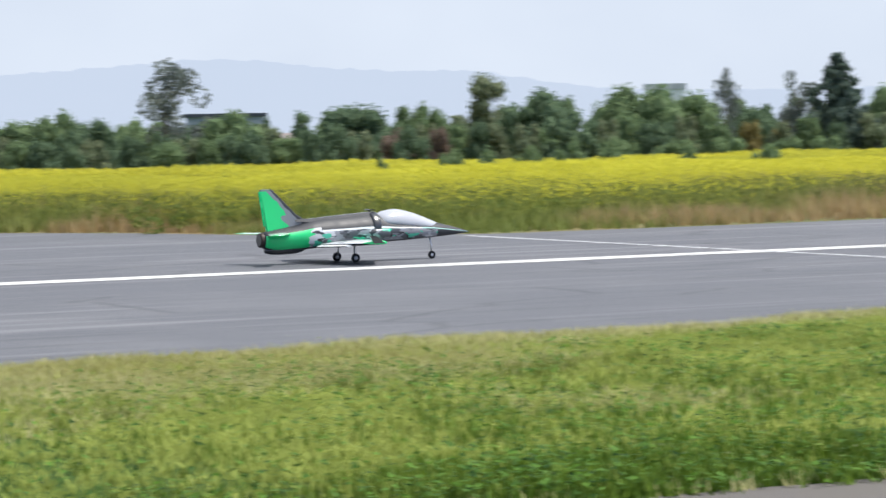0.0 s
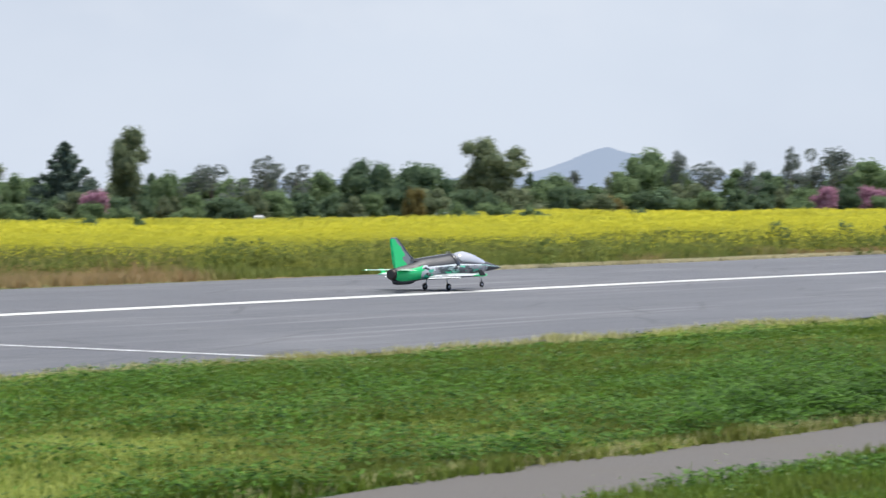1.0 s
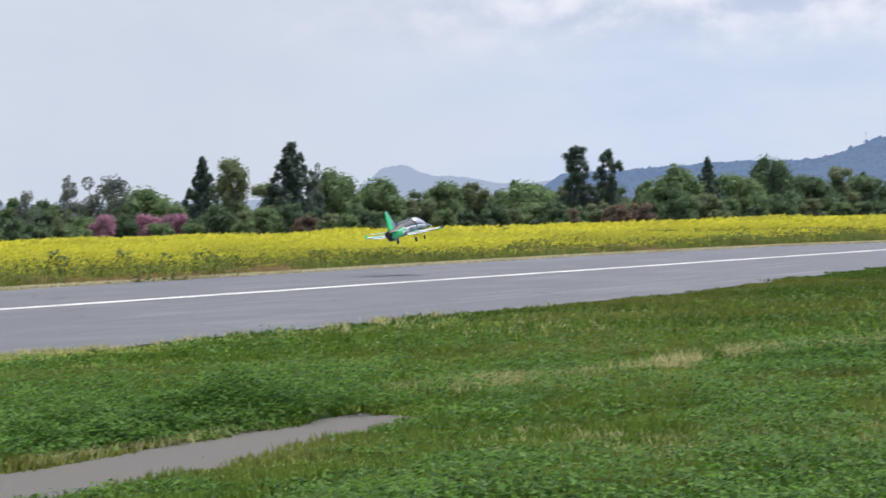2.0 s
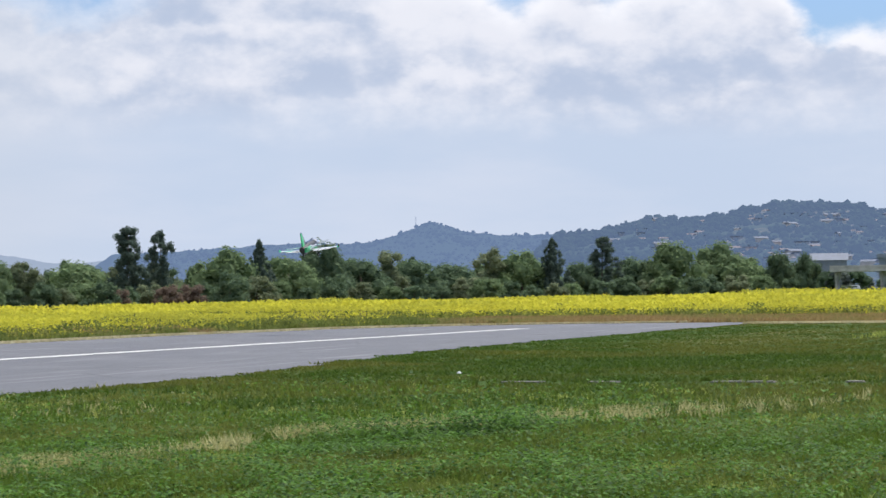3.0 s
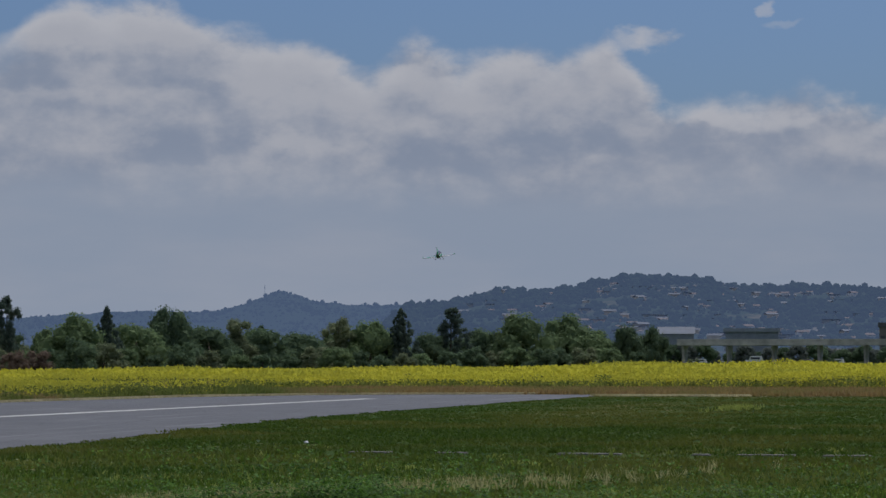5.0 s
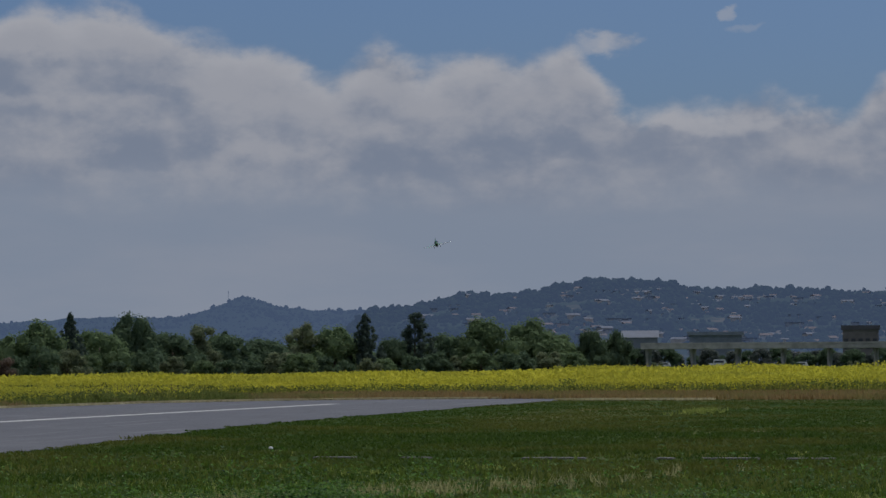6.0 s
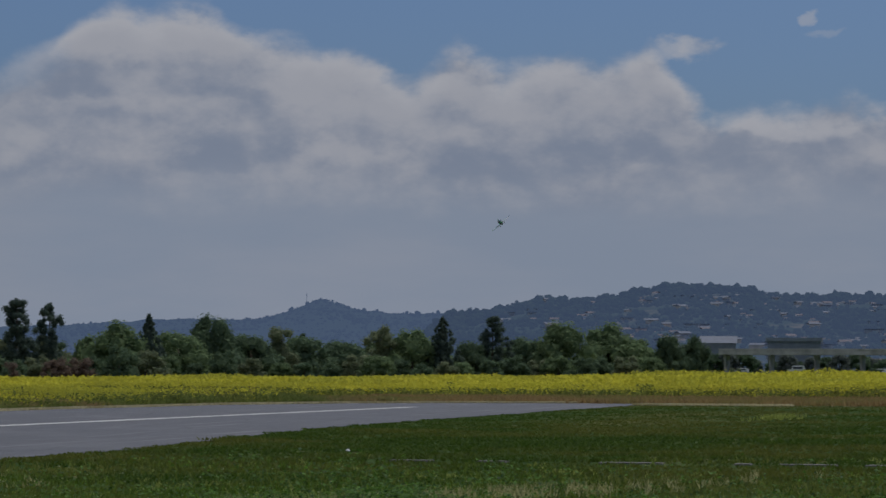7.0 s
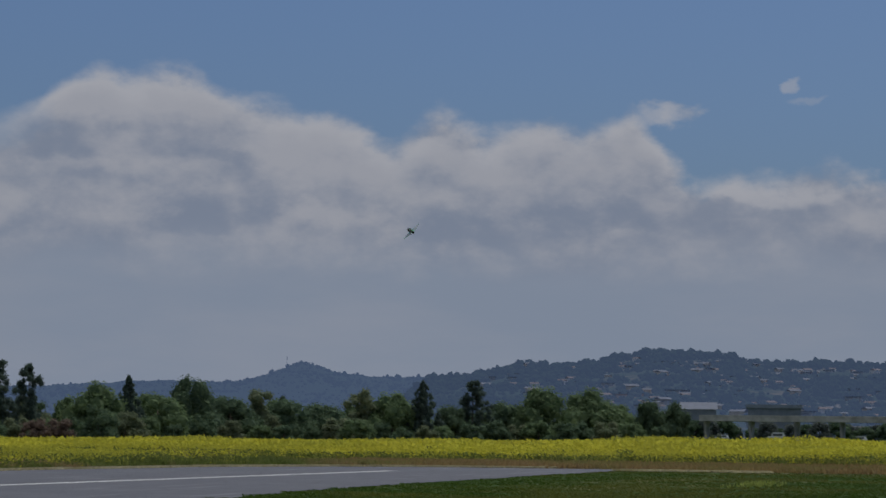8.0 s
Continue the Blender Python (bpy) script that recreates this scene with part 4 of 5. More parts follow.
def undergrowth():
    """The lower, closed edge of the wood and the coloured shrubs before it."""
    pick = random.Random(5)
    groups = [
        ("shrub", CROWN_MID, "low green bush at the edge of the field", [(38.53, -0.1, 1.49), (34.48, -0.05, 0.8), (28.82, -0.02, 0.69), (57.7, -0.15, 0.92), (51.98, -0.15, 0.92), (66.75, -0.1, 1.38), (57.5, -0.2, 0.8), (29.85, -0.04, 0.69), (56.4, -0.2, 1.2), (55.3, -0.17, 1.0), (54.2, -0.2, 1.1), (53.4, -0.18, 0.9), (50.6, -0.12, 1.0), (48.9, -0.14, 0.7), (47.2, -0.12, 0.8), (45.9, -0.14, 0.8), (44.6, -0.15, 0.9), (30.5, -0.03, 0.9), (32.2, -0.05, 0.9)], 1.06),
        ("shrub", CROWN_MID, "leafy green bush standing among mustard flowers", [(39.5, -0.22, 0.6), (38.95, -0.1, 0.9), (38.2, -0.08, 1.0), (37.5, -0.16, 0.9), (35.4, -0.22, 0.6), (62.4, -0.42, 0.5), (61.0, -0.27, 0.9), (60.1, -0.3, 1.0), (59.4, -0.26, 0.9), (58.5, -0.17, 1.0), (57.7, -0.24, 0.9), (56.0, -0.3, 1.0), (54.6, -0.3, 0.9), (50.15, -0.22, 0.6), (46.6, -0.26, 0.7), (45.6, -0.26, 0.6)], 0.84),
        ("shrub", CROWN_MID, "low dark green bush before the mustard flowers", [(32.58, -0.5, 0.6), (31.25, -0.53, 0.5), (30.4, -0.6, 0.5)], 0.52),
        ("shrub", RUST, "rust-brown bush at the edge of the wood", [(62.07, 0.1, 1.15), (61.15, 0.1, 0.69), (49.47, 0.5, 0.8), (22.3, 0.08, 1.2), (21.3, 0.17, 1.2), (20.8, 0.15, 1.3), (27.56, 0.06, 0.8)], 1.35),
        ("shrub", BLOSSOM, "pink flowering shrub before dark trees", [(46.44, 0.2, 0.95), (31.65, 0.16, 0.75), (30.69, 0.15, 0.85), (30.2, 0.15, 0.75)], 1.33),
        ("shrub", CREAM, "cream and ochre bush before dark trees", [(54.88, 0.12, 0.7), (54.26, 0.12, 0.7), (39.96, 0.2, 0.6), (35.96, 0.06, 0.75)], 1.36),
    ]
    for kind, mat, label, rows, back in groups:
        made = [tagged(tree_template(kind, mat, 50 + int(100 * back) + k), label, "shrub", "shrubs by the field") for k in range(2)]
        used = set()
        for n, (head, rise, wide) in enumerate(rows):
            plant(made, used, n, head, rise, wide, back * float(field_far(radians(head))), pick, 1.1)
    mix = (("round", CROWN_DARK), ("tall", CROWN_MID), ("round", CROWN_MID), ("tall", CROWN_DARK), ("conifer", CROWN_DARK), ("round", CROWN_LIGHT), ("tall", CROWN_GREY))
    made = [tagged(tree_template(kind, m, 90 + k, 0.32), "middle-sized green tree in the closed wood", "tree", "trees behind the field") for k, (kind, m) in enumerate(mix)]
    low = [tagged(tree_template("shrub", m, 120 + k, 0.6), "low green bush at the foot of the wood", "shrub", "bushes along the wood") for k, m in enumerate((CROWN_DARK, CROWN_MID, CROWN_LIGHT, CROWN_DARK))]
    low_used, used = set(), set()
    n = 0
    for row in range(3):
        head = 3.0
        while head < 74:
            mass = float(np.interp(head, [8.2, 12, 16, 20, 25, 30, 35, 40, 47, 52, 57, 62, 72], [0.42, 0.48, 0.5, 0.6, 0.52, 0.55, 0.42, 0.5, 0.48, 0.55, 0.62, 0.42, 0.28]))
            rise = mass * pick.uniform(0.5, 1.1) * (0.75, 1.0, 1.2)[row] - (0.22, 0.0, 0.0)[row] * pick.random()
            if head < 8.2:
                rise = pick.uniform(-0.12, 0.03)
            if head > 8.2 or row == 0:
                plant(low if row == 0 else made, low_used if row == 0 else used, n, head, rise, pick.uniform(0.45, 0.85), (1.4, 1.68, 1.85)[row] * float(field_far(radians(head))) + pick.uniform(-8, 8), pick, 1.6)
                n += 1
            head += pick.uniform(0.38, 0.72) * (0.85, 1.0, 1.2)[row]


# ---- far hills ----
def hill(name, label, mat, r_foot, r_top, bumps, base, head0, head1, rough, steps=260, rows=14):
    """A range of hills about the camera's stand; bumps: heading, rise and half-width in degrees of its summits."""
    verts, faces = [], []
    for i in range(steps + 1):
        head = head0 + (head1 - head0) * i / steps
        rise = base + sum(b * math.exp(-abs((head - a) / w) ** 1.7) for a, b, w in bumps)
        rise *= min(1.0, 0.02 + 1.2 * min(head - head0, head1 - head) / 1.5)
        rise += 0.035 * rise * noise.fractal((head * 2.6, r_top * 0.01, 0.0), 0.7, 2.0, 6)
        top = r_top * math.tan(radians(max(0.02, rise)))
        for j in range(rows + 1):
            f = j / rows
            r = r_foot + (r_top - r_foot) * f
            x, y = r * math.cos(radians(head)), r * math.sin(radians(head))
            z = top * (f ** 1.15) + rough * top * 0.10 * noise.fractal((x / 260, y / 260, 2.0), 0.8, 2.1, 5) * math.sin(math.pi * min(1, f + 0.12)) ** 0.5
            verts.append((x, y, z if j else -2))
    k = rows + 1
    for i in range(steps):
        for j in range(rows):
            a = i * k + j
            faces.append((a, a + 1, a + k + 1, a + k))
    ob = link_mesh(name, verts, faces, mat, smooth=True)
    return tagged(ob, label, "hills", kind="structure")


def hills():
    near = hill_material("near_hill_woods", (0.03, 0.045, 0.02), (0.13, 0.11, 0.065), HAZE_GLOW, 0.37, 0.02, (1919, 315, 90, 8))
    mid = hill_material("middle_hill_woods", (0.024, 0.036, 0.018), (0.034, 0.042, 0.026), HAZE_GLOW, 0.48, 0.015)
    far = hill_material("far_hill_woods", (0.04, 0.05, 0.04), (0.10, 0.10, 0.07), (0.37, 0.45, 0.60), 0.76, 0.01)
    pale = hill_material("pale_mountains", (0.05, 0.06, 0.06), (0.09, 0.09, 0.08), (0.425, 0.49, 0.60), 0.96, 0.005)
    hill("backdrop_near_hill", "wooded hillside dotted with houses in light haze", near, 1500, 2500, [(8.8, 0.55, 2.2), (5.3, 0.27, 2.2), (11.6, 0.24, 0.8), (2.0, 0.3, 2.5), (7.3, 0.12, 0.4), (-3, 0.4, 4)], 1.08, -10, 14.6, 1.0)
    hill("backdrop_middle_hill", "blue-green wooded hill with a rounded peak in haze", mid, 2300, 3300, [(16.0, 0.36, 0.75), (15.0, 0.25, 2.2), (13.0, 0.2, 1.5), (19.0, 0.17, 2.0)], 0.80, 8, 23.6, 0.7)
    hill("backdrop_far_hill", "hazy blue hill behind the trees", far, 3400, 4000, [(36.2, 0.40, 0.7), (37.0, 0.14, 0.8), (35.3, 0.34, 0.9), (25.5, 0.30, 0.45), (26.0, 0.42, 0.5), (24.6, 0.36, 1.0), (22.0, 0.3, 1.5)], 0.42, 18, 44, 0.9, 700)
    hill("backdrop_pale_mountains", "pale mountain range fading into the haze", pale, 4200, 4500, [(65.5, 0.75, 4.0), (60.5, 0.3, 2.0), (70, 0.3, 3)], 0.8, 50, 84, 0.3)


ground()
runway()
line_mesh("centre_line", -88, 97, 26.2, 26.4, 0.50, 0.50, LINE, "worn white centre line painted on asphalt", bow=2.0)
line_mesh("cross_line", 18.42, 18.85, NEAR + 0.1, FAR - 0.1, 0.13, 0.13, LINE_THIN, "thin faded white line painted across the runway", False)
paths()
turf()
clover()
mustard()
wood()
undergrowth()
hills()


# ---- far buildings, the bridge, small things ----
def polar(head, away, z=0.0):
    return Vector((away * math.cos(radians(head)), away * math.sin(radians(head)), z))


def building(label, head, away, wide, deep, high, roof, wall_mat, roof_mat, windows=0, base=0.0):
    """A building that faces the camera's stand, with a pitched or flat roof and a row of windows."""
    root = tagged(new("building"), label, "building")
    root.matrix_basis = Matrix.Translation(polar(head, away, base)) @ Matrix.Rotation(radians(head), 4, "Z")
    part("wall", box_bm(0, deep, -wide / 2, wide / 2, -0.5, high), wall_mat, root)
    lip = 0.04 * wide
    if roof:
        verts = [(-lip, -wide / 2 - lip, high), (deep + lip, -wide / 2 - lip, high), (deep + lip, wide / 2 + lip, high), (-lip, wide / 2 + lip, high),
                 (deep / 2, -wide / 2 - lip, high + roof), (deep / 2, wide / 2 + lip, high + roof)]
        link_mesh("roof", verts, [(0, 1, 2, 3), (0, 3, 5, 4), (1, 4, 5, 2), (0, 4, 1), (3, 2, 5)], roof_mat, root)
    else:
        part("roof", box_bm(-lip, deep + lip, -wide / 2 - lip, wide / 2 + lip, high, high + 0.12 * high), roof_mat, root)
    for k in range(windows):
        y = -wide / 2 + wide * (k + 0.5) / windows
        part("window", box_bm(-0.08, 0.05, y - 0.3 * wide / windows, y + 0.3 * wide / windows, high * 0.45, high * 0.75), DARK_ROOF, root)
    return root


def hill_height(head, away):
    """Height of the near hill's slope there, by a ray from above."""
    view = bpy.context.view_layer
    view.update()
    spot = polar(head, away, 400)
    hill_ob = bpy.data.objects["backdrop_near_hill"]
    hit, place_, _, _ = hill_ob.ray_cast(spot, (0, 0, -1))
    return place_.z if hit else 0.0


def hazed(name, colour, blue=0.04):
    """A plain finish for far buildings, with blue haze tinted into the colour."""
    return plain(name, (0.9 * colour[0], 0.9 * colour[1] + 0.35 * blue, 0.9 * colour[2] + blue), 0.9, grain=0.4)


def houses():
    pick = random.Random(11)
    # tiles and walls carry the distance haze in their colour
    tile, pale_tile = hazed("house_tiles", (0.18, 0.14, 0.12), 0.07), hazed("pale_tiles", (0.17, 0.17, 0.18), 0.07)
    walls = [hazed("pale_render_hazed", (0.66, 0.66, 0.66), 0.07), hazed("cream_render_hazed", (0.56, 0.50, 0.43), 0.07), hazed("grey_render_hazed", (0.42, 0.43, 0.45), 0.07)]
    made = [building("pale house among trees on the hillside", 0, 10, 11 + 3 * k, 8, 4.5, 1.8 * (k != 2), walls[k], (tile, pale_tile, pale_tile)[k], 0) for k in range(3)]
    for k in range(260):
        head, away = (pick.uniform(2.2, 12.2) if k % 2 else pick.gauss(7.2, 1.6)), 1560 + 880 * pick.random() ** 0.9
        m = Matrix.Translation(polar(head, away, hill_height(head, away) - 0.3)) @ Matrix.Rotation(radians(head + pick.uniform(-50, 50)), 4, "Z") @ Matrix.Scale(pick.uniform(0.28, 0.72), 4)
        if k < 3:
            made[k].matrix_basis = m
        else:
            copy_thing(made[k % 3], m @ Matrix.Diagonal((*[1 / c for c in made[k % 3].scale], 1)))
    for ob in made:
        tagged(ob, group="houses on the hill")


def hill_trees():
    """Clumps of trees over the near slopes and along the crest, one mesh."""
    pick = np.random.default_rng(21)
    bm = bmesh.new()
    bmesh.ops.create_icosphere(bm, subdivisions=1, radius=1.0)
    ball, tris = np.array([v.co[:] for v in bm.verts]), np.array([[v.index for v in f.verts] for f in bm.faces])
    bm.free()
    spots = []
    hill_ob = bpy.data.objects["backdrop_near_hill"]
    for ob, count, span, reach in ((hill_ob, 9500, (1.5, 14.2), (1540, 2500)), (bpy.data.objects["backdrop_middle_hill"], 3600, (12.0, 22.0), (2400, 3300))):
        for _ in range(count):
            head, away = pick.uniform(*span), reach[0] + (reach[1] - reach[0]) * pick.uniform(0, 1) ** 0.6
            hit, p, _, _ = ob.ray_cast(polar(head, away, 600), (0, 0, -1))
            if hit:
                thick = noise.fractal((p.x / 170, p.y / 70, 7.0), 0.8, 2.0, 3)
                if thick > -0.25 + 0.35 * pick.uniform(-1, 1):
                    spots.append((p, (1.9 + 4.2 * pick.uniform(0, 1) ** 3) * (1.0 + 0.6 * min(1.0, max(-0.6, thick))) * (1.0 if ob is hill_ob else 0.65), ob is hill_ob))
    for which, name, mat in ((True, "hillside_trees", NEAR_HAZED), (False, "far_hillside_trees", MID_HAZED)):
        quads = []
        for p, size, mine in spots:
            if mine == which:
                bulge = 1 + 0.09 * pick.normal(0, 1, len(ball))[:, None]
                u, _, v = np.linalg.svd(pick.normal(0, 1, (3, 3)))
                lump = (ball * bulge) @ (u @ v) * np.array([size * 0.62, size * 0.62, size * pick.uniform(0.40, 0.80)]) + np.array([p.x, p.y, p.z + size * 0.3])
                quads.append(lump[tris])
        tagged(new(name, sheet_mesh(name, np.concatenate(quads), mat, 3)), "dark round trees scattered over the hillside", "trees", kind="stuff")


# leaf colours of the hillside trees, with the same painted haze glow
NEAR_HAZED = hill_material("hillside_leaves_hazed", (0.022, 0.036, 0.018), (0.045, 0.06, 0.03), HAZE_GLOW, 0.35, 0.3)
MID_HAZED = hill_material("far_hillside_leaves_hazed", (0.022, 0.034, 0.018), (0.032, 0.042, 0.026), HAZE_GLOW, 0.465, 0.3)


def bridge():
    """A road bridge on piers beyond the field."""
    away, thick = 900.0, 2.0
    root = tagged(new("bridge"), "long concrete road bridge on slender piers beyond the field", "bridge")
    top = EYE[2] + away * math.tan(radians(0.40))
    a, b = polar(7.82, away), polar(-6.0, away * 0.96)
    length, turn = (b - a).length, math.atan2(b.y - a.y, b.x - a.x)
    root.matrix_basis = Matrix.Translation(a) @ Matrix.Rotation(turn, 4, "Z")
    part("deck", box_bm(0, length, -5, 5, top - thick, top - 0.6, 0.15), SPAN, root)
    for side in (-5.0, 4.7):
        part("parapet", box_bm(0, length, side, side + 0.3, top - 0.6, top, 0.05), SPAN, root)
    x = 1.2
    while x < length:
        bm = box_bm(x - 0.5, x + 0.5, -1.2, 1.2, -0.5, top - thick, 0.2)
        for v in bm.verts:
            if v.co.z > top - thick - 1.5:
                v.co.y *= 2.2
        part("pier", bm, SPAN, root)
        x += 14.6


def small_things():
    verts, faces = [], []
    for i in range(7):
        a = math.pi / 2 * i / 6
        for k in range(14):
            w = 2 * math.pi * k / 14
            verts.append((0.036 * math.cos(a) * math.cos(w), 0.036 * math.cos(a) * math.sin(w), 0.036 * math.sin(a)))
    for i in range(6):
        for k in range(14):
            faces.append((i * 14 + k, i * 14 + (k + 1) % 14, (i + 1) * 14 + (k + 1) % 14, (i + 1) * 14 + k))
    ob = link_mesh("marker_cap", verts, faces, plain("white_plastic", (0.8, 0.8, 0.8), 0.4), None, True)
    ob.location = (44.0, 12.12, -0.012)
    for v in ob.data.vertices:
        v.co.z += 0.06
    tagged(ob, "small white domed marker in the grass", "marker")
    # twin masts on the far peak
    for head, high in ((16.25, 0.24), (16.12, 0.08)):
        root = tagged(new("radio_mast"), "thin radio mast on the hazy hilltop", "mast", "masts on the peak")
        base = 3250 * math.tan(radians(1.28))
        root.matrix_basis = Matrix.Translation(polar(head, 3250, base))
        top = 3250 * math.tan(radians(high))
        # the masts share the far trees' material and its haze glow
        v, f = tube([(0, 0, -8), (0, 0, top)], [0.24, 0.16], 5)
        link_mesh("pole", v, f, MID_HAZED, root)
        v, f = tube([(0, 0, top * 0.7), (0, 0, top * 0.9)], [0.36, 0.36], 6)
        link_mesh("aerial", v, f, MID_HAZED, root)


def trees_behind_bridge():
    pick = random.Random(17)
    made = [tagged(tree_template("round", m, 140 + k, 0.5), "dark tree beyond the road bridge", "tree", "trees beyond the bridge") for k, m in enumerate((CROWN_DARK, CROWN_GREY))]
    used, n, head = set(), 0, -1.5
    while head < 8.6:
        plant(made, used, n, head, pick.uniform(0.16, 0.34) + (0.10 if 7.2 < head < 8.4 else 0.0), pick.uniform(0.5, 0.8), 960 + pick.uniform(0, 60), pick, 1.5)
        n += 1
        head += pick.uniform(0.16, 0.34)


def car_roof_boxes():
    """Low white boxes with domed lids, stand-ins for car roofs, at the far rim of the flowers."""
    # made-up boxes in place of low white shapes taken for car roofs
    for head, away in ((43.1, 118), (39.4, 128), (25.1, 205)):
        root = tagged(new("utility_box"), "low white domed box standing in for a far car roof at the field's rim", "box", "white boxes by the field")
        root.matrix_basis = Matrix.Translation(polar(head, away, -0.012)) @ Matrix.Rotation(radians(head), 4, "Z")
        part("body", box_bm(-0.2, 0.2, -0.24, 0.24, 0.0, 0.64, 0.03), bpy.data.materials["white_plastic"], root)
        bm = box_bm(-0.23, 0.23, -0.27, 0.27, 0.64, 0.76, 0.05)
        for v in bm.verts:
            if v.co.z > 0.70:
                v.co.x *= 0.7
                v.co.y *= 0.75
        part("lid", bm, bpy.data.materials["white_plastic"], root)


def parked_car(head, away, long, high, turn, paint, label):
    """A parked car or van, seen far off: body, cabin, windows and four wheels."""
    root = tagged(new("parked_car"), label, "car", "cars beyond the field")
    root.matrix_basis = Matrix.Translation(polar(head, away, -0.012)) @ Matrix.Rotation(radians(head + turn), 4, "Z")
    wide = 0.9
    part("body", box_bm(-long / 2, long / 2, -wide, wide, 0.3, 0.55 * high, 0.12), paint, root)
    bm = box_bm(-0.46 * long, 0.28 * long, -0.92 * wide, 0.92 * wide, 0.5 * high, high, 0.1)
    for v in bm.verts:
        if v.co.z > 0.8 * high:
            v.co.x *= 0.86
    cabin = part("cabin", bm, paint, root)
    for side in (-1, 1):
        part("window", box_bm(-0.3 * long, 0.2 * long, side * 0.93 * wide - 0.02, side * 0.93 * wide + 0.02, 0.6 * high, 0.85 * high, 0.01), DARK_ROOF, cabin)
        for x in (-0.3 * long, 0.3 * long):
            v, f = disc(x, side * (wide - 0.08), 0.33, 0.33, 0.12)
            link_mesh("wheel", v, f, DARK_ROOF, root, True)


def yellow_weeds():
    """A loose patch of yellowing weeds in the mown grass."""
    count = 60
    x, y = 80 + 2.0 * rng.normal(0, 1, count), 9.4 + 0.28 * rng.normal(0, 1, count)
    tagged(new("yellow_weeds", sheet_mesh("yellow_weeds", blades(x, y, 0.15 * np.ones(count), 0.022 * np.ones(count), 0.8, 4), PALE, 3)), "yellowing weeds in the mown grass", "weeds", kind="stuff")


bridge()
yellow_weeds()
trees_behind_bridge()
CAR_WHITE, CAR_GREY = plain("white_car_paint", (0.75, 0.75, 0.75), 0.3, 0.0, 0.4, 2.0, 0.05), plain("grey_car_paint", (0.16, 0.17, 0.19), 0.3, 0.0, 0.4, 2.0, 0.1)
parked_car(6.35, 800, 5.2, 2.3, 90, CAR_WHITE, "white van parked beyond the field under the bridge")
for head_, away_, paint_, label_ in ((7.45, 820, CAR_WHITE, "white car parked beyond the field"), (5.35, 790, CAR_GREY, "dark grey car parked beyond the field"), (8.6, 830, CAR_WHITE, "white car parked beyond the field"), (4.7, 810, CAR_WHITE, "white car parked beyond the field")):
    parked_car(head_, away_, 4.3, 1.5, 84, paint_, label_)
# these three far buildings have haze tinted into walls and roofs
building("low grey building with a pale pitched roof below the hill", 7.92, 1250, 15.5, 20, 12.6, 3.2, hazed("far_dim_wall", (0.24, 0.25, 0.28)), hazed("far_pale_roof", (0.19, 0.20, 0.22)), 0)
building("wide grey industrial hall below the hill", 6.40, 1300, 24, 30, 13.9, 0.0, hazed("far_grey_wall", (0.25, 0.26, 0.28), 0.06), hazed("far_grey_roof", (0.28, 0.29, 0.31), 0.06), 0)
building("beige block behind the bridge", 3.5, 1200, 15, 20, 15, 0.0, hazed("far_beige_wall", (0.21, 0.175, 0.145)), hazed("far_brown_roof", (0.13, 0.11, 0.10)), 5)
building("long building with a dark flat roof behind the trees", 65.5, 420, 11.5, 15, 4.4, 0.0, GREY_WALL, DARK_ROOF, 5)
building("pale building with a flat white roof above the trees", 56.6, 460, 6.4, 10, 7.9, 0.0, plain("pale_cladding", (0.78, 0.79, 0.80), 0.8, grain=0.4), WALL, 4)
building("small pale shed at the edge of the field", 64.4, 130, 1.7, 2, 1.25, 0.3, WALL, ROOF, 1)
houses()
hill_trees()
small_things()
car_roof_boxes()


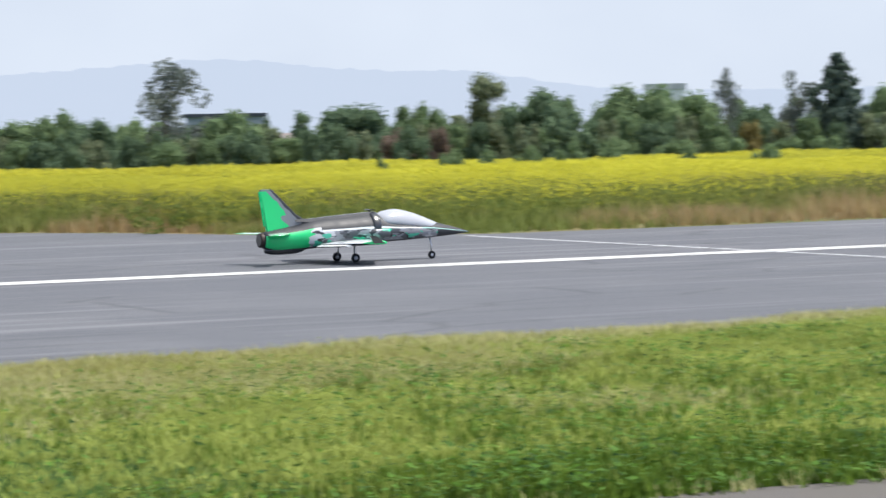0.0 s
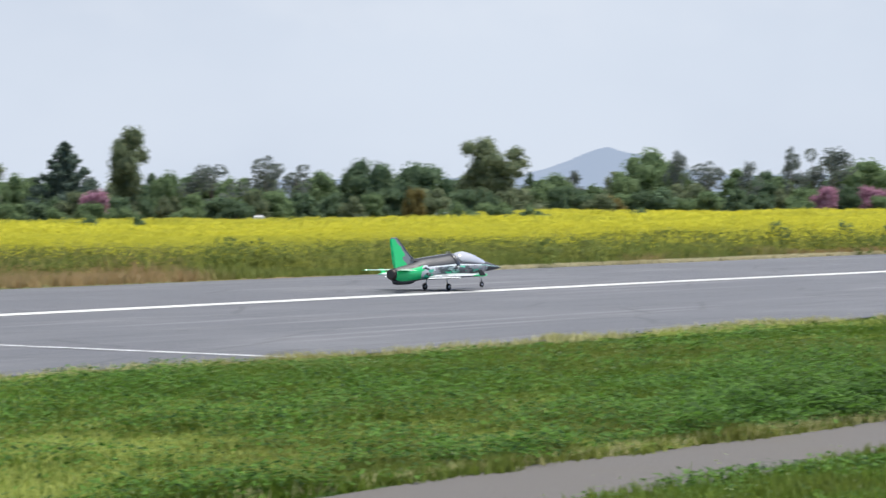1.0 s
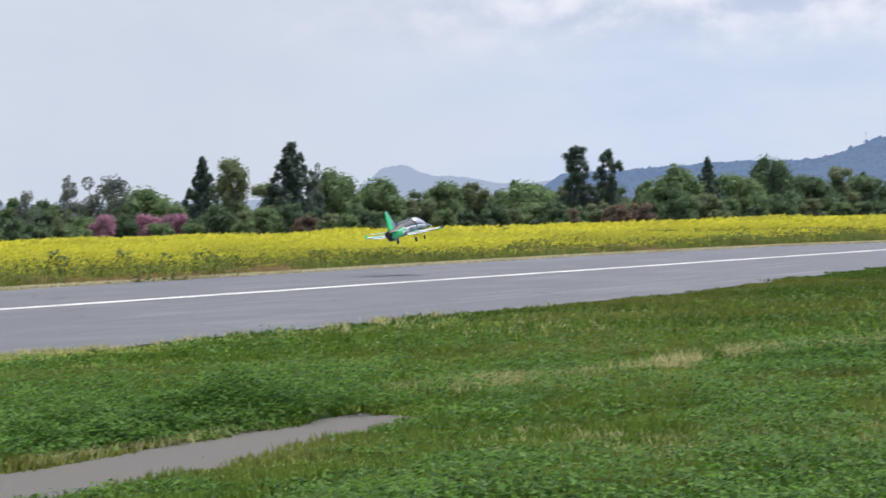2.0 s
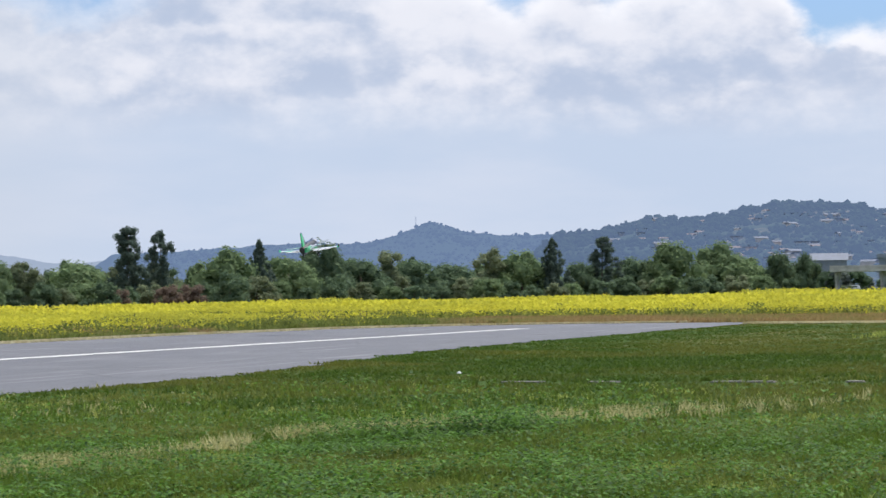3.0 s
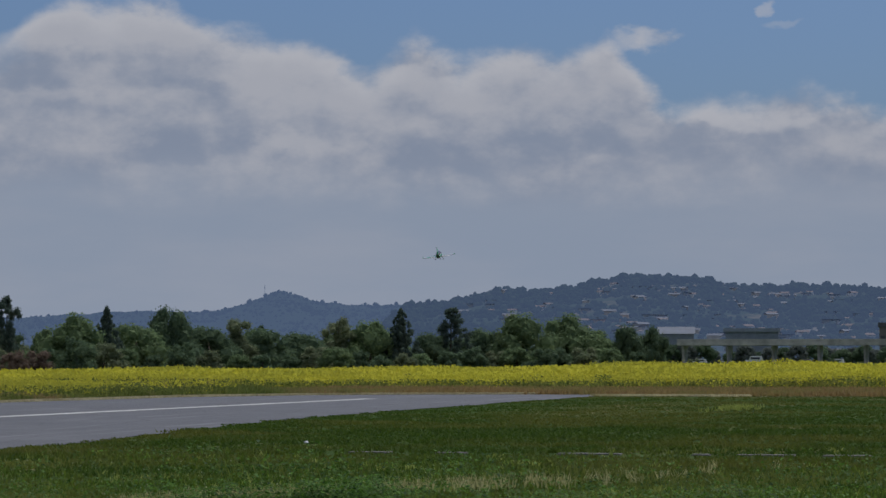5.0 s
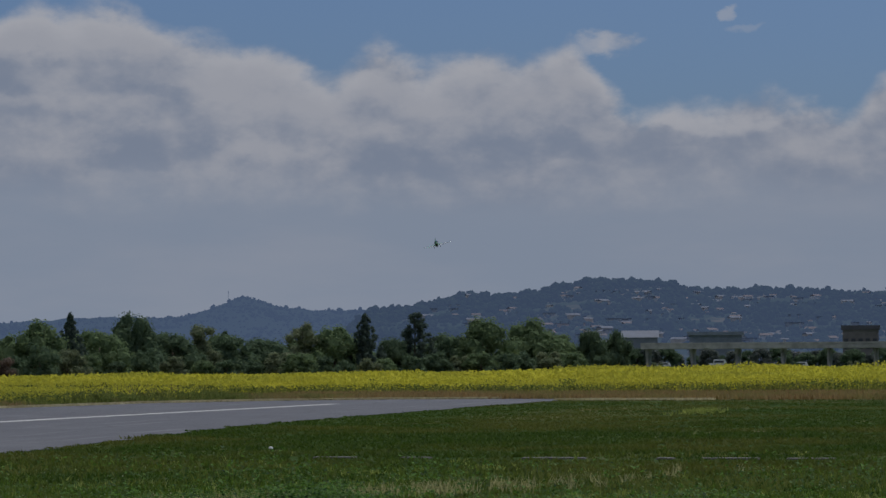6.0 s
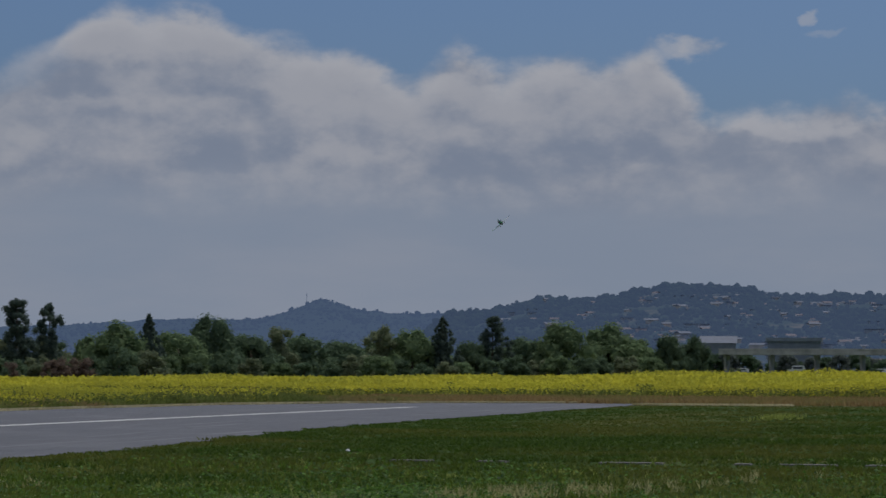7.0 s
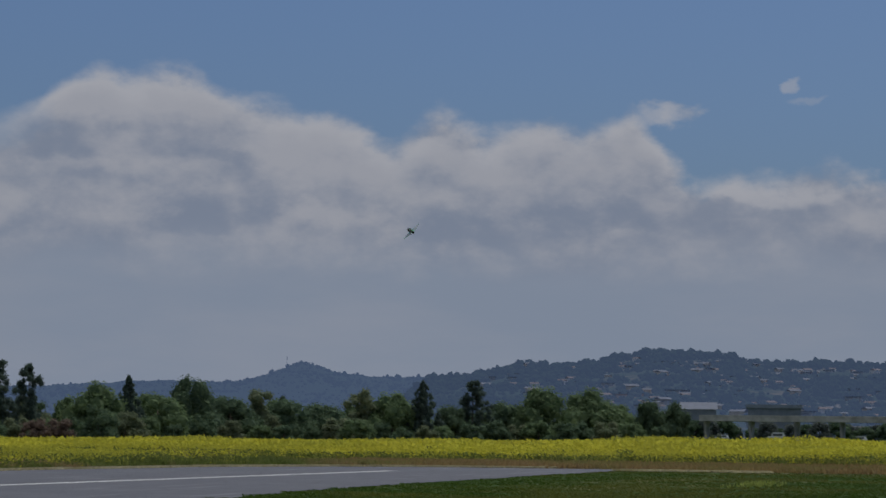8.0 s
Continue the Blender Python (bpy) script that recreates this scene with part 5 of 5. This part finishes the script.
# ---- the model jet ----
def jet_materials():
    green = plain("green_gloss_paint", (0.012, 0.58, 0.18), 0.28, 0.0, 0.5, 8.0, 0.06)
    white = plain("white_gloss_paint", (0.78, 0.80, 0.80), 0.3, 0.0, 0.4, 8.0, 0.05)
    black = plain("black_gloss_paint", (0.018, 0.02, 0.024), 0.3, 0.0, 0.5, 9.0, 0.2)
    grey = plain("graphite_paint", (0.024, 0.026, 0.031), 0.55, 0.0, 0.05, 9.0, 0.15)
    mint = plain("mint_stripe_paint", (0.45, 0.74, 0.66), 0.3, 0.0, 0.4, 9.0, 0.05)
    rubber = plain("tyre_rubber", (0.02, 0.02, 0.022), 0.85, grain=60.0)
    alloy = plain("brushed_alloy", (0.55, 0.56, 0.58), 0.35, 0.9, grain=40.0)
    soot = plain("sooty_nozzle", (0.06, 0.05, 0.045), 0.6, 0.6, grain=40.0)
    m, n, s = material("camouflage_paint")
    at = n.add("ShaderNodeTexCoord").outputs["Object"]
    slant = n.spread(at, 3.6, 3.6, 9.0)
    a, b = n.noise(slant, 1.0, 3.0, 0.5), n.noise(slant, 2.1, 2.0, 0.5)
    colour = n.mix(n.ramp(a, 0.44, 0.46), (0.075, 0.078, 0.088), (0.26, 0.265, 0.285))
    colour = n.mix(n.ramp(a, 0.55, 0.57), colour, (0.52, 0.53, 0.55))
    colour = n.mix(n.ramp(b, 0.56, 0.58), colour, (0.022, 0.024, 0.028))
    colour = n.mix(n.ramp(n.noise(slant, 1.4, 2.0, 0.5), 0.61, 0.63), colour, (0.06, 0.46, 0.30))
    split = n.add("ShaderNodeSeparateXYZ")
    n.put(split.inputs[0], at)
    tail = n.ramp(n.math("ADD", split.outputs[0], n.math("MULTIPLY", n.math("SUBTRACT", n.noise(slant, 1.2, 3.0), 0.5), 0.5)), -0.46, -0.43, 1.0, 0.0)
    colour = n.mix(tail, colour, (0.012, 0.58, 0.18))
    n.put(s.inputs["Base Color"], colour)
    s.inputs["Roughness"].default_value, s.inputs["Coat Weight"].default_value = 0.4, 0.15
    # pale base colour paints in the sky mirrored by the canopy
    glass, n, s = material("canopy_sky_tone")
    at = n.add("ShaderNodeTexCoord").outputs["Object"]
    n.put(s.inputs["Base Color"], n.mix(n.noise(at, 3.0), (0.36, 0.37, 0.40), (0.47, 0.48, 0.51)))
    s.inputs["Roughness"].default_value, s.inputs["Coat Weight"].default_value = 0.16, 0.5
    s.inputs["Specular IOR Level"].default_value = 0.5
    return green, white, black, grey, mint, rubber, alloy, soot, m, glass


def section(station, k, sides):
    """A point of the fuselage's rim: station is x, middle height, half width, half height above and below."""
    x, zc, w, up, down = station
    a = 2 * math.pi * k / sides
    c, s = math.cos(a), math.sin(a)
    y = w * math.copysign(abs(s) ** (1.2 if c > 0 else 0.85), s)
    z = zc + (up * c ** 1.05 if c > 0 else -down * abs(c) ** 0.9)
    return (x, y, z)


def loft(stations, sides, ends=(True, True)):
    verts, faces = [section(st, k, sides) for st in stations for k in range(sides)], []
    for i in range(len(stations) - 1):
        for k in range(sides):
            a, b = i * sides + k, i * sides + (k + 1) % sides
            faces.append((a, a + sides, b + sides, b))
    if ends[0]:
        faces.append(tuple(range(sides)))
    if ends[1]:
        faces.append(tuple(range(len(verts) - sides, len(verts)))[::-1])
    return verts, faces


def curve_stations(keys, count):
    """Smooth stations through a few keys, evenly along x."""
    keys = np.array(keys)
    xs = np.linspace(keys[0, 0], keys[-1, 0], count)
    out = []
    for x in xs:
        i = int(np.clip(np.searchsorted(keys[:, 0], x) - 1, 0, len(keys) - 2))
        a, b = keys[max(i - 1, 0)], keys[min(i + 2, len(keys) - 1)]
        p, q = keys[i], keys[i + 1]
        f = (x - p[0]) / (q[0] - p[0])
        m0 = (q - a) / (q[0] - a[0]) * (q[0] - p[0])
        m1 = (b - p) / (b[0] - p[0]) * (q[0] - p[0])
        v = (2 * f ** 3 - 3 * f ** 2 + 1) * p + (f ** 3 - 2 * f ** 2 + f) * m0 + (-2 * f ** 3 + 3 * f ** 2) * q + (f ** 3 - f ** 2) * m1
        out.append((float(x), *[float(c) for c in v[1:]]))
    return out


def foil(root, tip, thick_root, thick_tip, spans=6):
    """An aerofoil panel between two chords: each (front x, back x, y, z). Returns verts and faces."""
    outline = [(0.0, 0.0), (0.06, 0.55), (0.2, 0.95), (0.4, 1.0), (0.7, 0.62), (1.0, 0.06), (1.0, -0.06), (0.7, -0.5), (0.4, -0.75), (0.2, -0.7), (0.06, -0.42)]
    verts, faces, k = [], [], len(outline)
    for i in range(spans + 1):
        f = i / spans
        fx, bx, y, z = (root[j] + f * (tip[j] - root[j]) for j in range(4))
        t = (thick_root + f * (thick_tip - thick_root)) / 2
        for c, h in outline:
            verts.append((fx + c * (bx - fx), y, z + h * t))
    for i in range(spans):
        for j in range(k):
            a, b = i * k + j, i * k + (j + 1) % k
            faces.append((a, b, b + k, a + k))
    faces += [tuple(range(k))[::-1], tuple(range(len(verts) - k, len(verts)))]
    return verts, faces


def ring(axis_x, y, z, major, minor, sides=20, rim=10):
    """A tyre about an axis along y."""
    verts, faces = [], []
    for i in range(sides):
        a = 2 * math.pi * i / sides
        for j in range(rim):
            b = 2 * math.pi * j / rim
            d = major + minor * math.cos(b)
            verts.append((axis_x + d * math.cos(a), y + 1.15 * minor * math.sin(b), z + d * math.sin(a)))
    for i in range(sides):
        for j in range(rim):
            faces.append((i * rim + j, i * rim + (j + 1) % rim, ((i + 1) % sides) * rim + (j + 1) % rim, ((i + 1) % sides) * rim + j))
    return verts, faces


def jet():
    green, white, black, grey, mint, rubber, alloy, soot, camo, glass = jet_materials()
    # dark coat that paints the shade under wings and flaps
    shade, n, s = material("underside_shade_paint")
    at_ = n.add("ShaderNodeTexCoord").outputs["Object"]
    n.put(s.inputs["Base Color"], n.mix(n.noise(at_, 8.0), (0.024, 0.026, 0.03), (0.036, 0.038, 0.044)))
    s.inputs["Roughness"].default_value, s.inputs["Specular IOR Level"].default_value = 0.85, 0.1
    pale = plain("pale_mint_paint", (0.50, 0.74, 0.58), 0.3, 0.0, 0.4, 8.0, 0.08)
    top, n, s = material("wing_paint")
    at_ = n.spread(n.add("ShaderNodeTexCoord").outputs["Object"], 3.2, 2.4, 1.0)
    tone = n.mix(n.ramp(n.noise(at_, 1.0, 3.0), 0.47, 0.50), (0.70, 0.72, 0.72), (0.30, 0.31, 0.33))
    tone = n.mix(n.ramp(n.noise(at_, 1.7, 2.0), 0.57, 0.59), tone, (0.10, 0.60, 0.38))
    n.put(s.inputs["Base Color"], tone)
    s.inputs["Roughness"].default_value, s.inputs["Coat Weight"].default_value = 0.3, 0.4
    root = tagged(new("model_jet"), "green, black and white radio-controlled model jet with its wheels down", "model aircraft")
    keys = [(-1.00, 0.275, 0.095, 0.085, 0.090), (-0.90, 0.280, 0.120, 0.10, 0.135), (-0.60, 0.300, 0.150, 0.13, 0.150), (-0.40, 0.315, 0.160, 0.165, 0.150),
            (0.0, 0.325, 0.175, 0.185, 0.140), (0.35, 0.330, 0.175, 0.200, 0.130), (0.52, 0.333, 0.165, 0.150, 0.122), (0.75, 0.333, 0.148, 0.118, 0.112), (1.05, 0.325, 0.110, 0.090, 0.085),
            (1.32, 0.305, 0.060, 0.052, 0.045), (1.53, 0.290, 0.006, 0.006, 0.006)]
    sides = 60
    stations = curve_stations(keys, 64)
    verts, faces = loft(stations, sides)
    slots = []
    for i in range(len(stations) - 1):
        for k in range(sides):
            a = abs(((k + 0.5) / sides * 360 + 180) % 360 - 180)
            x = stations[i][0]
            if x < -0.36 and 62 < a < 130:
                slots.append(0)
            elif a < 75:
                slots.append(1)
            elif a < 81:
                slots.append(2 if x < 0.85 else 3)
            elif a < 145:
                slots.append(0 if x < 1.05 else 1)
            else:
                slots.append(1)
    slots += [1, 1]
    body = link_mesh("fuselage", verts, faces, [camo, grey, white, mint, green], root, True, slots)
    tagged(body, "graphite and grey camouflage fuselage with a white side stripe and green tail")
    # canopy: a bubble on the front third
    ck = [(0.34, 0.44, 0.05, 0.07, 0.02), (0.42, 0.43, 0.13, 0.115, 0.04), (0.60, 0.42, 0.142, 0.150, 0.05), (0.82, 0.395, 0.128, 0.128, 0.05), (1.02, 0.37, 0.095, 0.078, 0.03), (1.16, 0.36, 0.02, 0.03, 0.01)]
    v, f = loft(curve_stations(ck, 22), 24)
    link_mesh("canopy", v, f, glass, root, True)
    v, f = loft([(0.27, 0.36, 0.172, 0.184, 0.0), (0.29, 0.36, 0.177, 0.190, 0.0), (0.34, 0.36, 0.177, 0.192, 0.0), (0.36, 0.36, 0.172, 0.186, 0.0)], 30)
    tagged(link_mesh("hatch_band", v, f, black, root, True), "black band behind the canopy")
    v, f = tube([(0.30, 0, 0.54), (0.29, 0, 0.565)], [0.012, 0.010], 8)
    w, g = foil((0.36, 0.22, -0.035, 0.568), (0.36, 0.22, 0.035, 0.568), 0.012, 0.012, 1)
    f += [tuple(i + len(v) for i in q) for q in g]
    link_mesh("antenna_plate", v + w, f, black, root)
    verts, faces = [], []
    for x, z, w in ((-0.62, 0.50, 0.012), (-0.45, 0.492, 0.03), (-0.1, 0.520, 0.038), (0.2, 0.541, 0.04), (0.30, 0.548, 0.04)):
        verts += [(x, -w - 0.02, z - 0.035), (x, -w, z), (x, w, z), (x, w + 0.02, z - 0.035)]
    for i in range(4):
        for k in range(4):
            faces.append((4 * i + k, 4 * i + (k + 1) % 4, 4 * i + 4 + (k + 1) % 4, 4 * i + 4 + k))
    faces += [(3, 2, 1, 0), (16, 17, 18, 19)]
    tagged(link_mesh("spine", verts, faces, black, root), "black flat-topped spine between canopy and fin")
    # fin
    outline = [(-0.36, 0.44), (-0.50, 0.485), (-0.60, 0.545), (-0.86, 0.80), (-0.89, 0.825), (-1.02, 0.825), (-1.03, 0.81), (-0.965, 0.40), (-0.95, 0.33), (-0.5, 0.36)]
    verts, faces, k = [], [], len(outline)
    for y, shrink in ((-0.020, 0.93), (-0.012, 0.985), (0.0, 1.0), (0.012, 0.985), (0.020, 0.93)):
        mx, mz = -0.8, 0.5
        verts += [(mx + (x - mx) * shrink, y * (1.2 - (z - 0.33)), mz + (z - mz) * shrink) for x, z in outline]
    for i in range(4):
        for j in range(k):
            faces.append((i * k + j, i * k + (j + 1) % k, (i + 1) * k + (j + 1) % k, (i + 1) * k + j))
    faces += [tuple(range(k)), tuple(range(4 * k, 5 * k))[::-1]]
    fin_paint, n, s = material("fin_paint")
    at = n.add("ShaderNodeTexCoord").outputs["Object"]
    split = n.add("ShaderNodeSeparateXYZ")
    n.put(split.inputs[0], at)
    across = n.math("ADD", n.math("ADD", split.outputs[0], n.math("MULTIPLY", split.outputs[2], 0.98)), n.math("MULTIPLY", n.math("SUBTRACT", n.noise(n.spread(at, 9, 9, 14), 1.0, 3.0), 0.5), 0.09))
    notch = n.math("ADD", across, n.ramp(n.math("ADD", split.outputs[2], n.math("MULTIPLY", n.math("SUBTRACT", n.noise(n.spread(at, 5, 5, 11), 1.0, 3.0), 0.5), 0.16)), 0.50, 0.60, 0.13, 0.0))
    colour = n.mix(n.ramp(notch, -0.165, -0.160), (0.012, 0.58, 0.18), (0.20, 0.21, 0.23))
    colour = n.mix(n.ramp(split.outputs[2], 0.800, 0.806), colour, (0.10, 0.16, 0.13))
    colour = n.mix(n.ramp(across, -0.118, -0.112), colour, (0.02, 0.022, 0.026))
    n.put(s.inputs["Base Color"], colour)
    s.inputs["Roughness"].default_value, s.inputs["Coat Weight"].default_value = 0.3, 0.4
    tagged(link_mesh("fin", verts, faces, fin_paint, root), "green fin with a black and grey leading edge")
    bm = box_bm(-1.045, -0.968, -0.012, 0.012, 0.42, 0.80, 0.004)
    for vert in bm.verts:
        vert.co.x += 0.06 * (0.8 - vert.co.z) / 0.4
    part("rudder", bm, green, root)
    for side in (1, -1):
        v, f = foil((-0.70, -0.985, 0.09 * side, 0.335), (-0.97, -1.12, 0.50 * side, 0.335), 0.03, 0.014)
        tail = tagged(link_mesh("tailplane", v, f, [pale, green], root, True, [1 if q % 11 >= 5 or q % 11 == 0 else 0 for q in range(66)] + [1, 1]), "pale tailplane with green edges and underside")
        v, f = foil((-0.955, -1.125, 0.47 * side, 0.3352), (-0.985, -1.13, 0.515 * side, 0.3352), 0.019, 0.012, 2)
        tagged(link_mesh("tip", v, f, green, tail, True), "green tip")
        v, f = foil((0.40, -0.40, 0.12 * side, 0.212), (0.03, -0.25, 0.98 * side, 0.24), 0.085, 0.045, 10)
        wing = link_mesh("wing", v, f, [top, shade], root, True, [1 if q % 11 >= 6 else 0 for q in range(110)] + [0, 0])
        tagged(wing, "white and grey patterned wing with shade painted on its underside and a green tip")
        v, f = foil((0.048, -0.258, 0.94 * side, 0.2388), (0.028, -0.252, 0.985 * side, 0.2402), 0.052, 0.049, 3)
        tagged(link_mesh("tip", v, f, green, wing, True), "green wing tip")
        # raked winglet
        verts, faces = [], []
        for f_, c0, c1, yy, zz in ((0, 0.0, -0.13, 0.98, 0.235), (0.5, -0.06, -0.16, 0.992, 0.275), (1, -0.12, -0.19, 1.0, 0.32)):
            for t in (-0.010, 0.010):
                verts += [(c0, (yy + t) * side, zz), (c1, (yy + t) * side, zz)]
        for i in (0, 4):
            a = [i + j for j in range(8)]
            faces += [(a[0], a[1], a[5], a[4]), (a[2], a[6], a[7], a[3]), (a[0], a[4], a[6], a[2]), (a[1], a[3], a[7], a[5])]
        faces += [(0, 2, 3, 1), (8, 9, 11, 10)]
        tagged(link_mesh("winglet", verts, faces, black if side < 0 else green, wing), "upright raked winglet")
        verts, faces = foil((-0.36, -0.46, 0.22 * side, 0.190), (-0.28, -0.36, 0.74 * side, 0.208), 0.035, 0.028, 2)
        link_mesh("flap", verts, faces, [white, shade], wing, False, [1 if q % 11 >= 6 else 0 for q in range(22)] + [0, 0])
        # main wheels
        y = 0.21 * side
        v, f = tube([(0.02, y * 0.9, 0.24), (0.0, y, 0.13), (0.0, y, 0.062)], [0.012, 0.010, 0.008], 10)
        leg = link_mesh("main_leg", v, f, alloy, root, True)
        v, f = ring(0.0, y * 1.14, 0.052, 0.036, 0.016)
        link_mesh("tyre", v, f, rubber, leg, True)
        v, f = disc(0.0, y * 1.14, 0.052, 0.027, 0.014)
        link_mesh("hub", v, f, alloy, leg, True)
        # intake beside the cockpit
        v, f = loft([(0.10, 0.31, 0.012, 0.02, 0.02), (0.28, 0.315, 0.035, 0.05, 0.05), (0.44, 0.315, 0.038, 0.055, 0.055), (0.46, 0.315, 0.032, 0.046, 0.046)], 16)
        v = [(x, yy + 0.155 * side, z) for x, yy, z in v]
        tagged(link_mesh("intake", v, f, camo, root, True), "camouflaged air intake")
    v, f = tube([(1.03, 0, 0.27), (1.05, 0, 0.15), (1.06, 0, 0.055)], [0.011, 0.009, 0.007], 10)
    leg = link_mesh("nose_leg", v, f, alloy, root, True)
    v, f = ring(1.06, 0.0, 0.045, 0.030, 0.015)
    link_mesh("tyre", v, f, rubber, leg, True)
    v, f = disc(1.06, 0.0, 0.045, 0.022, 0.013)
    link_mesh("hub", v, f, alloy, leg, True)
    # nozzle, ventral bulge
    v, f = tube([(-0.94, 0, 0.272), (-1.03, 0, 0.272), (-1.045, 0, 0.272)], [0.088, 0.080, 0.076], 22)
    nozzle = link_mesh("nozzle", v, f, soot, root, True)
    v, f = tube([(-1.02, 0, 0.272), (-1.0475, 0, 0.272)], [0.062, 0.062], 20)
    tagged(link_mesh("turbine_opening", v, f, black, nozzle), "black turbine opening")
    v, f = loft(curve_stations([(-0.98, 0.16, 0.03, 0.03, 0.03), (-0.90, 0.165, 0.075, 0.04, 0.055), (-0.62, 0.165, 0.075, 0.04, 0.05), (-0.52, 0.17, 0.04, 0.03, 0.03)], 12), 16)
    tagged(link_mesh("ventral_fairing", v, f, black, root, True), "black fairing under the tail")
    return root


JET = jet()


def at(t, head, rise, away, course, climb, bank):
    """Jet row: seen from the camera's stand at a heading and rise, so far away; its course, climb and bank to the left."""
    h, e = radians(head), radians(rise)
    spot = Vector(EYE) + away * Vector((math.cos(h) * math.cos(e), math.sin(h) * math.cos(e), math.sin(e)))
    turn = Matrix.Rotation(radians(course), 4, "Z") @ Matrix.Rotation(radians(-climb), 4, "Y") @ Matrix.Rotation(radians(-bank), 4, "X")
    return (t, Matrix.Translation(spot) @ turn @ Matrix.Translation((0.0, 0.0, -0.3)))


def roll_row(t, x, y, course=-0.8, climb=0.0, bank=0.0, z=0.0):
    return (t, Matrix.Translation((x, y, z)) @ Matrix.Rotation(radians(course), 4, "Z") @ Matrix.Rotation(radians(-climb), 4, "Y") @ Matrix.Rotation(radians(-bank), 4, "X"))


def motions():
    walk(JET, [
        roll_row(0.0, 14.1, 27.8, -1.6), roll_row(0.3, 19.33, 27.6, -1.6), roll_row(0.6, 24.9, 27.6, -1.6), roll_row(0.8, 28.9, 27.45, -1.6),
        roll_row(1.0, 33.1, 27.3, -1.6, 0.6), at(1.2, 36.22, -1.13, 46.1, -1.6, 2.0, 2.0), at(1.5, 31.57, -0.96, 52.5, -0.6, 3.0, 8.5),
        at(1.8, 27.72, -0.56, 60.0, 0.8, 3.8, 7.5), at(2.0, 25.56, -0.29, 67.0, 1.8, 4.0, 6.5), at(2.2, 23.85, -0.05, 71.5, 2.6, 4.5, 6.5),
        at(2.7, 20.20, 0.56, 83.5, 3.4, 4.2, 5.0), at(3.3, 16.97, 1.17, 101.0, 4.0, 3.8, 4.5), at(3.5, 16.17, 1.32, 107.5, 4.5, 3.8, 7.5),
        at(3.8, 15.09, 1.53, 119.0, 5.5, 3.6, 9.0), at(4.0, 14.59, 1.69, 128.0, 6.0, 3.5, 7.5), at(4.2, 14.09, 1.77, 136.0, 6.5, 3.2, 5.0),
        at(4.5, 13.45, 1.91, 153.0, 7.5, 3.2, 6.0), at(5.1, 12.61, 2.14, 179.0, 9.5, 3.5, 8.0), at(5.8, 12.08, 2.35, 208.0, 11.0, 4.0, 12.0),
        at(6.0, 12.03, 2.43, 215.0, 11.5, 4.5, 14.0), at(6.2, 12.03, 2.55, 222.0, 12.0, 5.0, 22.0), at(6.5, 12.06, 2.69, 231.0, 13.5, 5.5, 33.0),
        at(6.7, 12.11, 2.81, 237.0, 14.5, 5.8, 38.0), at(6.9, 12.24, 2.90, 243.0, 15.5, 6.0, 42.0), at(7.2, 12.49, 3.03, 251.0, 17.5, 6.5, 45.0),
        at(7.5, 12.78, 3.19, 257.0, 20.0, 8.0, 46.0), at(7.8, 13.32, 3.54, 259.0, 23.5, 9.5, 47.0), at(8.0, 13.78, 4.06, 260.0, 26.0, 11.0, 47.0),
    ])


motions()
